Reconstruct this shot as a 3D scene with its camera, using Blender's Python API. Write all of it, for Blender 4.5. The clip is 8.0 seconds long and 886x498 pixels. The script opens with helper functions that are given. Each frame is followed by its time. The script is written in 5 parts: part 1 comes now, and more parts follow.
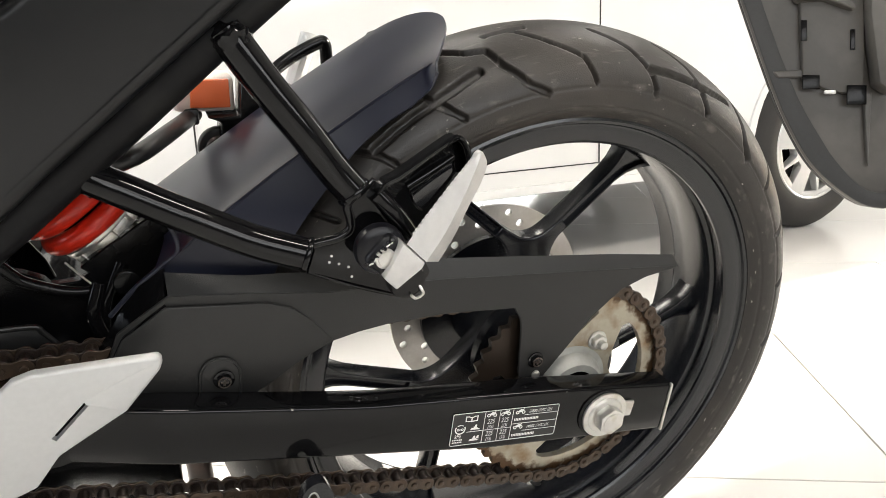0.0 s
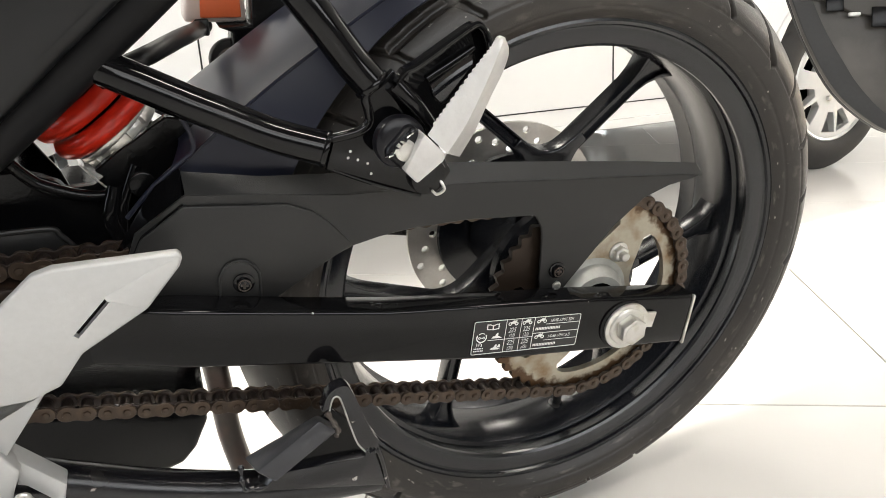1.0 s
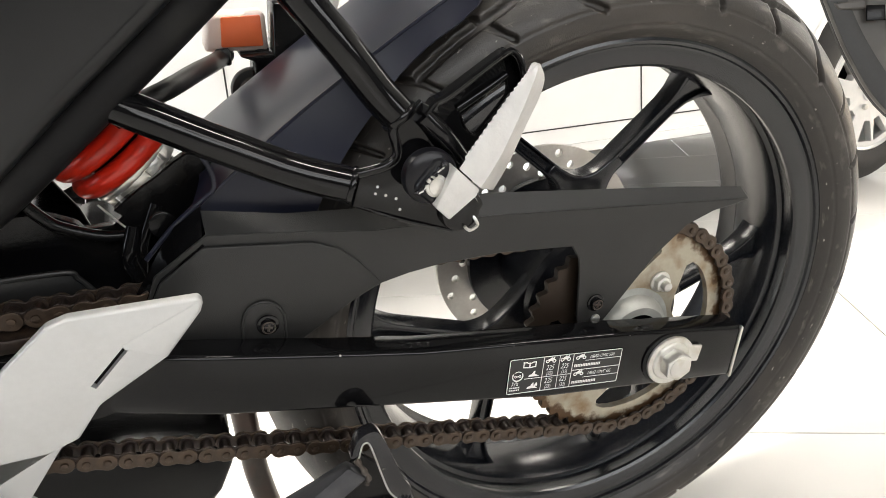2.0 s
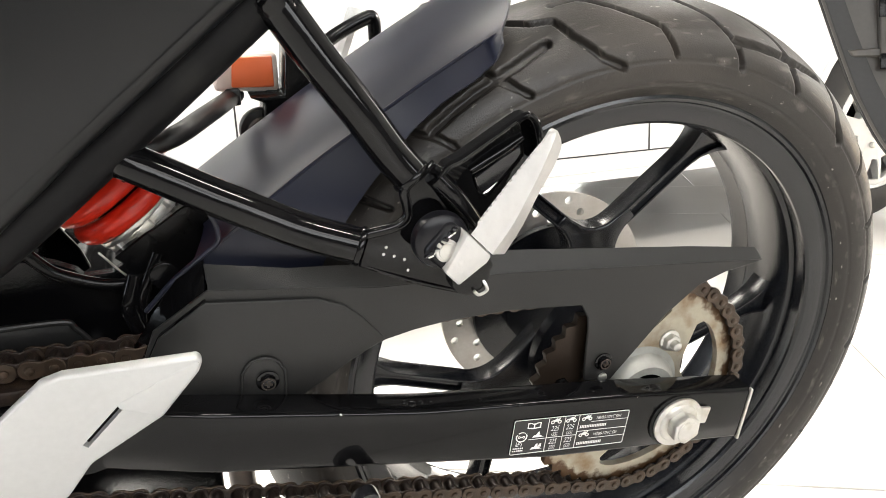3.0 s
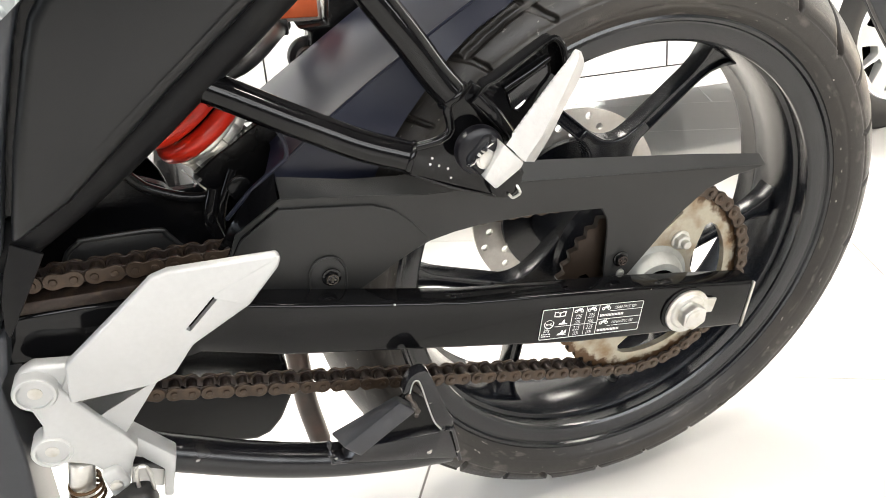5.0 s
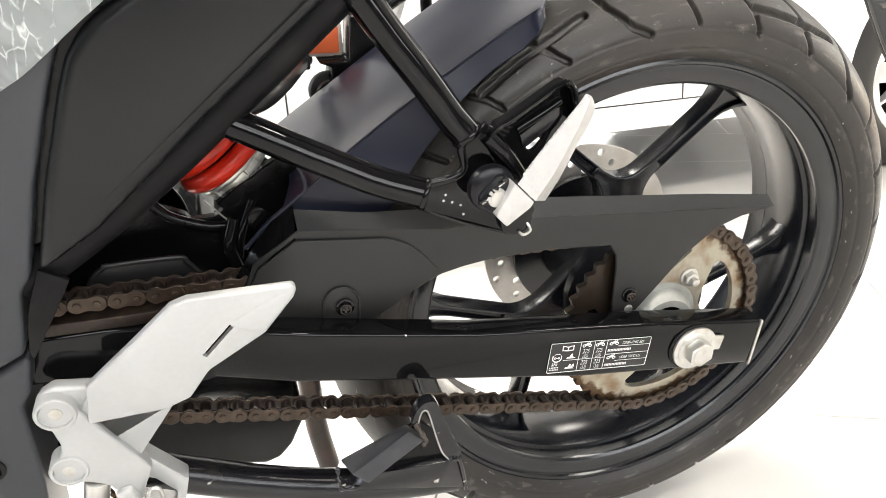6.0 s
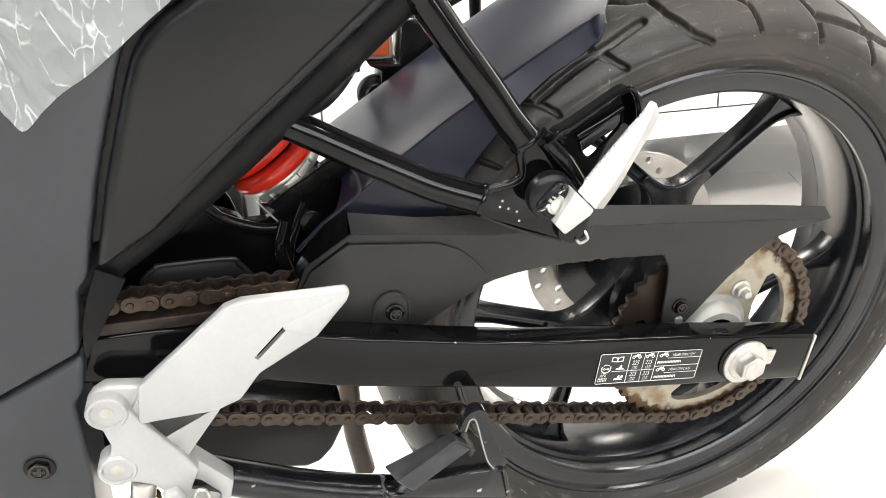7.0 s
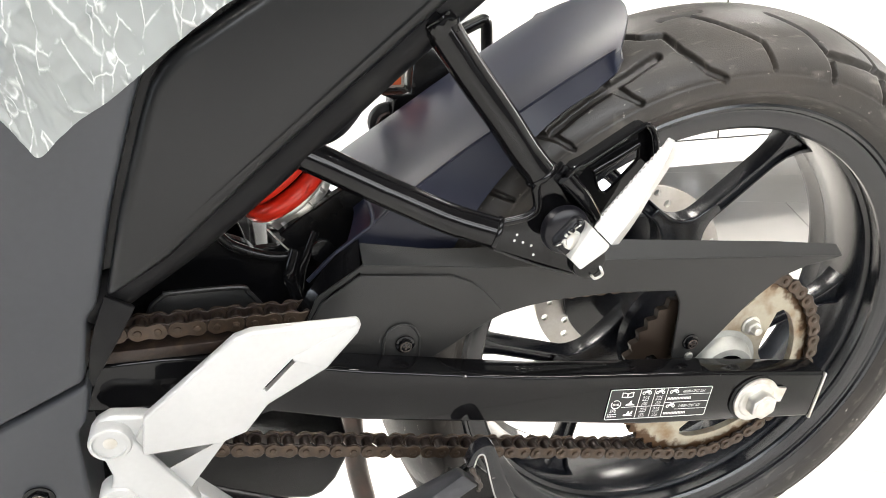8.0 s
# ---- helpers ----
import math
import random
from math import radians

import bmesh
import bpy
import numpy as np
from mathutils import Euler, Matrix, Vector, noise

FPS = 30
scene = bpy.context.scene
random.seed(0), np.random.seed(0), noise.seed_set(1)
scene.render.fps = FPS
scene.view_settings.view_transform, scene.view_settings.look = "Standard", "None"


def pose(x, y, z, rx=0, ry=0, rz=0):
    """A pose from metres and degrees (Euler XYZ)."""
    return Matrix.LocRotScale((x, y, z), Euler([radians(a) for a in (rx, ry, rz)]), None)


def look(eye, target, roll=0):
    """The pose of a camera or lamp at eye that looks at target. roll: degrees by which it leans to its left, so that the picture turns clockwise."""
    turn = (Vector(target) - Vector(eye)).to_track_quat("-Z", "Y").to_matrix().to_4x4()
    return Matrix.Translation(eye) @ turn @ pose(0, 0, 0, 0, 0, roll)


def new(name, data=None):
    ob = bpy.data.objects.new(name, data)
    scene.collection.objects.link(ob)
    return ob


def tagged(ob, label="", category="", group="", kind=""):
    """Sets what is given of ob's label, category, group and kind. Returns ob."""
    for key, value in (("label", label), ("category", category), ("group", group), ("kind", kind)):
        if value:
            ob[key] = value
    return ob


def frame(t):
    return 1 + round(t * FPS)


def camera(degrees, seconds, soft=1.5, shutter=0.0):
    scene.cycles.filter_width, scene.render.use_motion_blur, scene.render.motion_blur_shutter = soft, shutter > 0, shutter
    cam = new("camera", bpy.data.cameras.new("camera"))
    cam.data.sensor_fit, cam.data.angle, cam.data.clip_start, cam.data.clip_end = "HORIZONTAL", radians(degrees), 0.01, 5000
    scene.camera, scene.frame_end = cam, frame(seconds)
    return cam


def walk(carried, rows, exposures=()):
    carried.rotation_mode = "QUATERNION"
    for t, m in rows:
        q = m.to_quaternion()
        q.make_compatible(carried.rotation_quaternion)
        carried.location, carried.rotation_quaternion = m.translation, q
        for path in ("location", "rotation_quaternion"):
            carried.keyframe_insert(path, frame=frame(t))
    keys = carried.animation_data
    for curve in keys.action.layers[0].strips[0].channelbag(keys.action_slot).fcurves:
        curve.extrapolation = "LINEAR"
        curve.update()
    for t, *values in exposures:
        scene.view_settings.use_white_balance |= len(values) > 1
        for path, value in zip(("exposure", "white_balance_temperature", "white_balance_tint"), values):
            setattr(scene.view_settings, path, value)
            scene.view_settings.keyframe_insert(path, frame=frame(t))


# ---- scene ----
cam = camera(62.4, 8.0, soft=0.85)
ROWS = [
    (0.0, -0.3228, -0.6146, 0.5459, -22.336, -13.217, 2.254),
    (0.5, -0.3266, -0.6160, 0.5234, -22.482, -15.464, 2.604),
    (1.0, -0.3318, -0.6118, 0.5042, -21.780, -16.319, 3.170),
    (1.5, -0.3275, -0.5971, 0.4977, -20.685, -16.115, 3.967),
    (2.0, -0.3247, -0.5828, 0.5118, -20.059, -15.128, 4.544),
    (2.2, -0.3207, -0.5776, 0.5223, -20.017, -14.764, 4.377),
    (3.3, -0.3226, -0.5634, 0.5368, -19.374, -13.746, 2.371),
    (3.5, -0.3283, -0.5672, 0.5351, -19.414, -13.674, 2.471),
    (4.0, -0.3508, -0.5836, 0.5353, -19.208, -15.180, 3.112),
    (4.5, -0.3553, -0.6183, 0.5368, -18.681, -19.224, 4.288),
    (4.7, -0.3593, -0.6215, 0.5390, -18.744, -20.092, 4.340),
    (5.8, -0.3558, -0.6364, 0.5572, -17.405, -17.957, 3.497),
    (6.0, -0.3593, -0.6362, 0.5565, -17.088, -17.873, 3.290),
    (6.5, -0.3723, -0.6324, 0.5584, -16.008, -17.665, 3.042),
    (7.0, -0.3801, -0.6229, 0.5566, -15.208, -17.407, 2.642),
    (7.5, -0.3814, -0.6214, 0.5564, -15.040, -16.914, 2.210),
    (8.0, -0.3904, -0.6133, 0.5622, -15.302, -15.642, 1.523),
]
walk(cam, [(t, pose(x, y, z, 90 + pitch, roll, yaw)) for t, x, y, z, yaw, pitch, roll in ROWS],
     exposures=[(0.0, 1.10, 6750, 10), (2.2, 1.24, 6750, 10), (3.5, 1.62, 6720, 10), (4.5, 1.70, 6700, 10), (6.0, 1.68, 6680, 10), (8.0, 1.92, 6600, 10)])

# ---------------------------------------------------------------- light
world = bpy.data.worlds.new("sky")
scene.world = world
world.use_nodes = True
_n = world.node_tree.nodes
_sky = _n.new("ShaderNodeTexSky")
_sky.sky_type = "NISHITA"
_sky.sun_disc = False
_sky.sun_elevation = radians(23)
_sky.sun_rotation = radians(94)
world.node_tree.links.new(_sky.outputs[0], _n["Background"].inputs[0])
_n["Background"].inputs[1].default_value = 0.12
scene.view_settings.exposure = 0.0

sun_data = bpy.data.lights.new("sun", "SUN")
sun_data.energy, sun_data.angle, sun_data.color = 5.0, radians(0.6), (1.0, 0.95, 0.87)
sun = new("sun", sun_data)
sun.matrix_world = look((4.0, 0.60, 1.70), (0.0, 0.25, 0.0))


def window_light(name, eye, target, sx, sy, power, tint=(1.0, 0.98, 0.95)):
    la = bpy.data.lights.new(name, "AREA")
    la.shape, la.size, la.size_y, la.energy, la.color = "RECTANGLE", sx, sy, power, tint
    ob = new(name, la)
    ob.matrix_world = look(eye, target)
    return ob


window_light("window_daylight", (0.2, -3.9, 1.95), (0.2, 0, 0.9), 4.4, 1.7, 46, (1.0, 0.985, 0.96))
window_light("side_window_daylight", (-3.9, 0.4, 1.75), (0, 0.4, 1.0), 3.4, 1.9, 34, (0.95, 0.97, 1.0))
window_light("rear_window_daylight", (3.9, 0.72, 1.4), (0, 0.72, 0.4), 0.55, 2.3, 8)
window_light("back_window_daylight", (0.3, 3.9, 1.3), (0.3, 0, 0.6), 5.0, 2.4, 70, (1.0, 0.98, 0.95))
LAMP_ROWS = [(x, y) for y in (-1.3, 1.5) for x in (-2.1, 0.1, 2.3)]
for lx, ly in LAMP_ROWS:
    window_light("panel_lamp_light", (lx, ly, 2.985), (lx, ly + 0.001, 0), 0.9, 0.3, 10.0, (1.0, 0.965, 0.91))


# ---------------------------------------------------------------- materials
def material(name, base, rough=0.5, metal=0.0, spread=0.12, scale=40.0, bump=0.0, bump_scale=None, second=None, blotch=6.0,
             amount=0.5, rough_spread=0.08, coat=0.0, spec=0.5):
    """Base colour with grain and large blotches; second: the colour of stains or wear."""
    m = bpy.data.materials.new(name)
    m.use_nodes = True
    nt = m.node_tree
    no, li = nt.nodes, nt.links
    p = no["Principled BSDF"]
    co = no.new("ShaderNodeTexCoord")
    fine = no.new("ShaderNodeTexNoise")
    fine.inputs["Scale"].default_value, fine.inputs["Detail"].default_value = scale, 6.0
    big = no.new("ShaderNodeTexNoise")
    big.inputs["Scale"].default_value, big.inputs["Detail"].default_value = blotch, 5.0
    for t in (fine, big):
        li.new(co.outputs["Object"], t.inputs["Vector"])
    ramp = no.new("ShaderNodeMixRGB")
    dark = tuple(c * (1 - spread) for c in base)
    light = tuple(min(1.0, c * (1 + spread)) for c in base)
    ramp.inputs[1].default_value, ramp.inputs[2].default_value = (*dark, 1), (*light, 1)
    li.new(fine.outputs["Fac"], ramp.inputs[0])
    out = ramp.outputs[0]
    if second:
        cut = no.new("ShaderNodeMapRange")
        cut.inputs[1].default_value, cut.inputs[2].default_value = 0.62 - 0.3 * amount, 0.85 - 0.3 * amount
        li.new(big.outputs["Fac"], cut.inputs[0])
        mix = no.new("ShaderNodeMixRGB")
        li.new(cut.outputs[0], mix.inputs[0])
        li.new(out, mix.inputs[1])
        mix.inputs[2].default_value = (*second, 1)
        out = mix.outputs[0]
    li.new(out, p.inputs["Base Color"])
    rr = no.new("ShaderNodeMapRange")
    rr.inputs[3].default_value, rr.inputs[4].default_value = max(0.02, rough - rough_spread), min(1.0, rough + rough_spread)
    li.new(big.outputs["Fac"], rr.inputs[0])
    li.new(rr.outputs[0], p.inputs["Roughness"])
    p.inputs["Metallic"].default_value = metal
    p.inputs["Coat Weight"].default_value = coat
    p.inputs["Coat Roughness"].default_value = 0.04
    p.inputs["Specular IOR Level"].default_value = spec
    if bump:
        bt = no.new("ShaderNodeTexNoise")
        bt.inputs["Scale"].default_value, bt.inputs["Detail"].default_value = bump_scale or scale * 3, 4.0
        li.new(co.outputs["Object"], bt.inputs["Vector"])
        bp = no.new("ShaderNodeBump")
        bp.inputs["Strength"].default_value, bp.inputs["Distance"].default_value = bump, 0.001
        li.new(bt.outputs["Fac"], bp.inputs["Height"])
        li.new(bp.outputs[0], p.inputs["Normal"])
    return m


def specks(m, colour, scale, lo, hi, stretch=(1, 1, 1)):
    """Scattered marks of dust or scuffing over a material."""
    nt = m.node_tree
    no, li = nt.nodes, nt.links
    p = no["Principled BSDF"]
    was = p.inputs["Base Color"].links[0].from_socket
    co = no.new("ShaderNodeTexCoord")
    mp = no.new("ShaderNodeMapping")
    mp.inputs["Scale"].default_value = stretch
    ns = no.new("ShaderNodeTexNoise")
    ns.inputs["Scale"].default_value, ns.inputs["Detail"].default_value = scale, 3.0
    cut = no.new("ShaderNodeMapRange")
    cut.inputs[1].default_value, cut.inputs[2].default_value = lo, hi
    mix = no.new("ShaderNodeMixRGB")
    li.new(co.outputs["Object"], mp.inputs["Vector"])
    li.new(mp.outputs[0], ns.inputs["Vector"])
    li.new(ns.outputs["Fac"], cut.inputs[0])
    li.new(cut.outputs[0], mix.inputs[0])
    li.new(was, mix.inputs[1])
    mix.inputs[2].default_value = (*colour, 1)
    li.new(mix.outputs[0], p.inputs["Base Color"])


RUBBER = material("tyre_rubber", (0.020, 0.0172, 0.0148), 0.42, 0, 0.25, 180, 0.25, 900, (0.040, 0.033, 0.027), 9, 0.4)
specks(RUBBER, (0.11, 0.098, 0.085), 42, 0.60, 0.78, (1, 6, 1))
specks(RUBBER, (0.30, 0.28, 0.25), 120, 0.70, 0.76, (1, 4, 1))
RIM = material("satin_black_alloy", (0.005, 0.0058, 0.0085), 0.24, 0, 0.2, 60, 0.04, 500, (0.016, 0.017, 0.02), 14, 0.3, 0.05, 0.0, 0.6)
GLOSS = material("gloss_black_enamel", (0.004, 0.004, 0.0045), 0.06, 0, 0.2, 30, 0.16, 70, (0.010, 0.0095, 0.0095), 20, 0.2, 0.03, 0.0, 0.29)
ARM = material("black_painted_steel", (0.004, 0.004, 0.0045), 0.08, 0, 0.2, 50, 0.05, 90, (0.010, 0.010, 0.010), 22, 0.25, 0.04, 0.0, 0.25)
RAIL = material("satin_black_frame_paint", (0.007, 0.007, 0.0075), 0.38, 0, 0.2, 60, 0.10, 240, (0.014, 0.014, 0.0135), 30, 0.3, 0.06, 0.0, 0.13)
specks(RAIL, (0.16, 0.155, 0.145), 150, 0.74, 0.78, (1, 1, 0.2))
CAP = material("dull_black_cap_paint", (0.006, 0.006, 0.008), 0.30, 0, 0.2, 60, 0.12, 300, (0.012, 0.012, 0.013), 30, 0.3, 0.06, 0.0, 0.3)
CASTG = material("grey_green_cast_alloy", (0.36, 0.365, 0.34), 0.45, 0.35, 0.10, 200, 0.2, 600, (0.27, 0.27, 0.25), 40, 0.4)
specks(ARM, (0.30, 0.29, 0.27), 130, 0.765, 0.775)
PLASTIC = material("matt_black_plastic", (0.015, 0.015, 0.0147), 0.44, 0, 0.15, 300, 0.22, 1500, (0.022, 0.0215, 0.021), 9, 0.4, 0.08, 0.0, 0.4)
HUGGER = material("satin_blue_black_plastic", (0.006, 0.0078, 0.019), 0.38, 0, 0.12, 90, 0.04, 700, (0.009, 0.011, 0.024), 6, 0.4, 0.03, 0.0, 0.40)
PANEL = material("dark_grey_satin_plastic", (0.0055, 0.006, 0.0066), 0.30, 0, 0.1, 200, 0.05, 1200, (0.0075, 0.008, 0.0088), 9, 0.5, 0.03, 0.0, 0.33)
PANEL_B = material("graphite_satin_panel", (0.036, 0.039, 0.044), 0.36, 0, 0.1, 200, 0.05, 1200, (0.044, 0.047, 0.053), 5, 0.5, 0.06, 0.0, 0.4)
SILVER = material("silver_painted_alloy", (0.50, 0.505, 0.50), 0.40, 0.3, 0.06, 260, 0.10, 900, (0.44, 0.445, 0.44), 10, 0.4)
CAST = material("bare_cast_aluminium", (0.58, 0.57, 0.555), 0.40, 0.3, 0.12, 160, 0.25, 500, (0.5, 0.49, 0.47), 30, 0.35)
STEEL = material("zinc_plated_steel", (0.61, 0.60, 0.57), 0.32, 0.85, 0.12, 160, 0.12, 500, (0.46, 0.43, 0.36), 60, 0.4)
CHAIN_M = material("rusty_oiled_chain_steel", (0.030, 0.021, 0.017), 0.34, 0.4, 0.35, 500, 0.35, 1400, (0.07, 0.046, 0.030), 120, 0.4)
CHAIN_O = material("dull_brown_chain_plate", (0.050, 0.034, 0.023), 0.40, 0.45, 0.25, 500, 0.3, 1400, (0.085, 0.055, 0.036), 90, 0.5)
SPROCKET = material("tarnished_sprocket_steel", (0.40, 0.365, 0.29), 0.42, 0.5, 0.12, 220, 0.15, 700, (0.21, 0.13, 0.06), 42, 0.45)


def greased_and_shaded(m):
    """Rust along the toothed edge; old chain oil and the guard's shade as dark colour, upper forward part."""
    nt = m.node_tree
    no, li = nt.nodes, nt.links
    p = no["Principled BSDF"]
    co = no.new("ShaderNodeTexCoord")
    sep = no.new("ShaderNodeSeparateXYZ")
    li.new(co.outputs["Object"], sep.inputs[0])

    def calc(kind, a, b):
        n = no.new("ShaderNodeMath")
        n.operation = kind
        for i, v in enumerate((a, b)):
            if isinstance(v, float):
                n.inputs[i].default_value = v
            else:
                li.new(v, n.inputs[i])
        return n.outputs[0]

    def ramped(v, lo, hi):
        n = no.new("ShaderNodeMapRange")
        n.inputs[1].default_value, n.inputs[2].default_value = lo, hi
        li.new(v, n.inputs[0])
        return n.outputs[0]

    ns = no.new("ShaderNodeTexNoise")
    ns.inputs["Scale"].default_value, ns.inputs["Detail"].default_value = 95.0, 6.0
    li.new(co.outputs["Object"], ns.inputs["Vector"])
    z = calc("SUBTRACT", sep.outputs["Z"], 0.312)
    r = calc("SQRT", calc("ADD", calc("MULTIPLY", sep.outputs["X"], sep.outputs["X"]), calc("MULTIPLY", z, z)), 0.0)
    jag = calc("MULTIPLY", calc("SUBTRACT", ns.outputs["Fac"], 0.5), 0.030)
    edge = ramped(calc("ADD", r, jag), 0.0855, 0.0905)
    # darkened upper forward part: oil, with the chain guard's shade painted in
    oil_shade = ramped(calc("ADD", calc("MULTIPLY", sep.outputs["X"], -1.0), jag), 0.034, 0.052)
    oil_shade = calc("MULTIPLY", oil_shade, ramped(calc("ADD", z, jag), -0.03, 0.01))
    was = p.inputs["Base Color"].links[0].from_socket
    for mask, tone in ((edge, (0.085, 0.045, 0.020)), (oil_shade, (0.034, 0.023, 0.016))):
        mix = no.new("ShaderNodeMixRGB")
        li.new(mask, mix.inputs[0])
        li.new(was, mix.inputs[1])
        mix.inputs[2].default_value = (*tone, 1)
        was = mix.outputs[0]
    li.new(was, p.inputs["Base Color"])


greased_and_shaded(SPROCKET)
DISC = material("brushed_disc_steel", (0.52, 0.50, 0.47), 0.33, 0.8, 0.12, 300, 0.1, 900, (0.42, 0.39, 0.35), 20, 0.4)
RED = material("red_enamel_spring", (0.56, 0.022, 0.008), 0.32, 0, 0.15, 60, 0.05, 300, (0.38, 0.02, 0.012), 30, 0.35)
ORANGE = material("orange_lens_plastic", (0.80, 0.17, 0.06), 0.30, 0, 0.08, 60, 0.03, 200, (0.8, 0.14, 0.04), 30, 0.3)
CLEAR = material("milky_lens_plastic", (0.72, 0.62, 0.56), 0.3, 0, 0.05, 60)
DARK = material("near_black_metal", (0.003, 0.003, 0.0035), 0.20, 0.0, 0.3, 80, 0.15, 400, (0.008, 0.0075, 0.007), 25, 0.4, 0.06, 0.0, 0.2)
STAND = material("grimy_black_stand_paint", (0.008, 0.008, 0.010), 0.22, 0, 0.25, 60, 0.12, 350, (0.022, 0.020, 0.019), 26, 0.3)
specks(STAND, (0.35, 0.33, 0.30), 110, 0.71, 0.75)
# stand paint lightened: the bar's bright reflection is put into the base colour
STAND_LIT = material("lit_blue_black_stand_paint", (0.030, 0.031, 0.036), 0.34, 0, 0.25, 90, 0.15, 300, (0.060, 0.060, 0.062), 40, 0.4)
HOSE = material("black_rubber_hose", (0.009, 0.009, 0.009), 0.42, 0, 0.15, 100, 0.1, 500)
EXHAUST = material("heat_stained_exhaust_steel", (0.060, 0.051, 0.045), 0.35, 0.6, 0.25, 80, 0.1, 400, (0.09, 0.06, 0.05), 25, 0.5)
WHITE = material("white_print_ink", (0.78, 0.78, 0.76), 0.5, 0, 0.05, 300)
LABEL_M = material("black_label_film", (0.012, 0.012, 0.012), 0.35, 0, 0.1, 100)
TILE = material("white_glazed_porcelain", (0.80, 0.78, 0.75), 0.16, 0, 0.03, 8, 0.02, 60, (0.76, 0.74, 0.71), 2.2, 0.5, 0.06)
GROUT = material("grey_grout", (0.22, 0.21, 0.19), 0.9, 0, 0.15, 120, 0.3, 400)
WALL = material("white_wall_paint", (0.80, 0.79, 0.77), 0.7, 0, 0.03, 60, 0.1, 300)
WALL_G = material("grey_wall_paint", (0.13, 0.127, 0.123), 0.7, 0, 0.05, 60, 0.1, 300)
CEIL = material("dark_ceiling_paint", (0.09, 0.09, 0.09), 0.8, 0, 0.08, 60)
CARPAINT = material("white_car_paint", (0.82, 0.82, 0.81), 0.22, 0, 0.02, 20, 0, None, (0.78, 0.78, 0.77), 2, 0.4, 0.04, 0.6)
CARTRIM = material("black_car_plastic", (0.02, 0.02, 0.02), 0.6, 0, 0.2, 200, 0.2, 800)
CARTYRE = material("dry_car_tyre_rubber", (0.022, 0.021, 0.020), 0.7, 0, 0.2, 180, 0.2, 900, (0.032, 0.030, 0.028), 9, 0.4)
GLASS_D = material("dark_car_glass", (0.01, 0.011, 0.012), 0.05, 0, 0.1, 20)
ALLOY = material("silver_car_alloy", (0.62, 0.62, 0.61), 0.3, 0.5, 0.06, 60, 0.04, 300)
FENDER = material("grey_weathered_plastic", (0.048, 0.044, 0.039), 0.5, 0, 0.12, 160, 0.2, 900, (0.095, 0.087, 0.078), 7, 0.45)


# ---------------------------------------------------------------- mesh helpers
AX = 0.312          # axle height in the machine's own frame


def finish(bm, angle=35):
    bmesh.ops.recalc_face_normals(bm, faces=bm.faces[:])
    lim = radians(angle)
    for f in bm.faces:
        f.smooth = True
    for e in bm.edges:
        e.smooth = len(e.link_faces) == 2 and e.calc_face_angle(0.0) < lim
    return bm


def part(name, bm, mat, parent=None, label="", angle=35, at=None):
    if angle is not None:
        finish(bm, angle)
    me = bpy.data.meshes.new(name)
    bm.to_mesh(me)
    bm.free()
    me.materials.append(mat)
    ob = new(name, me)
    if parent is not None:
        ob.parent = parent
    if at is not None:
        ob.matrix_local = at
    if label:
        tagged(ob, label)
    return ob


def same_mesh(src, name, parent, m):
    ob = new(name, src.data)
    ob.parent = parent
    ob.matrix_local = m
    return ob


def bevel_all(bm, off, seg=2, min_angle=20):
    es = [e for e in bm.edges if len(e.link_faces) == 2 and e.calc_face_angle(0.0) > radians(min_angle)]
    if es and off > 0:
        bmesh.ops.bevel(bm, geom=es, offset=off, segments=seg, affect="EDGES", profile=0.5, clamp_overlap=True)
    return bm


def prism(pts, y0, y1, bev=0.0015, seg=2, bm=None):
    """A slab of the outline pts (x, z), from y0 to y1; y0, y1 may be functions of (x, z)."""
    b = bmesh.new()
    fa = y0 if callable(y0) else (lambda x, z: y0)
    fb = y1 if callable(y1) else (lambda x, z: y1)
    va = [b.verts.new((x, fa(x, z), z)) for x, z in pts]
    vb = [b.verts.new((x, fb(x, z), z)) for x, z in pts]
    b.faces.new(va)
    b.faces.new(vb[::-1])
    n = len(pts)
    for i in range(n):
        j = (i + 1) % n
        b.faces.new((va[i], vb[i], vb[j], va[j]))
    bmesh.ops.recalc_face_normals(b, faces=b.faces[:])
    bevel_all(b, bev, seg)
    return join(bm, b)


def join(bm, b):
    if bm is None:
        return b
    me = bpy.data.meshes.new("tmp")
    b.to_mesh(me)
    b.free()
    bm.from_mesh(me)
    bpy.data.meshes.remove(me)
    return bm


def box(cx, cy, cz, sx, sy, sz, bev=0.002, bm=None, m=None, seg=2):
    b = bmesh.new()
    bmesh.ops.create_cube(b, size=1.0, matrix=Matrix.Diagonal((sx, sy, sz, 1)))
    bevel_all(b, bev, seg)
    bmesh.ops.transform(b, matrix=Matrix.Translation((cx, cy, cz)) @ (m or Matrix.Identity(4)), verts=b.verts[:])
    return join(bm, b)


def smooth_path(pts, steps=8):
    """Catmull-Rom through the points."""
    P = [Vector(p) for p in pts]
    P = [P[0] * 2 - P[1]] + P + [P[-1] * 2 - P[-2]]
    out = []
    for i in range(1, len(P) - 2):
        for k in range(steps):
            t = k / steps
            a, b, c, d = P[i - 1], P[i], P[i + 1], P[i + 2]
            out.append(0.5 * ((2 * b) + (c - a) * t + (2 * a - 5 * b + 4 * c - d) * t * t + (3 * b - a - 3 * c + d) * t ** 3))
    out.append(P[-2].copy())
    return out


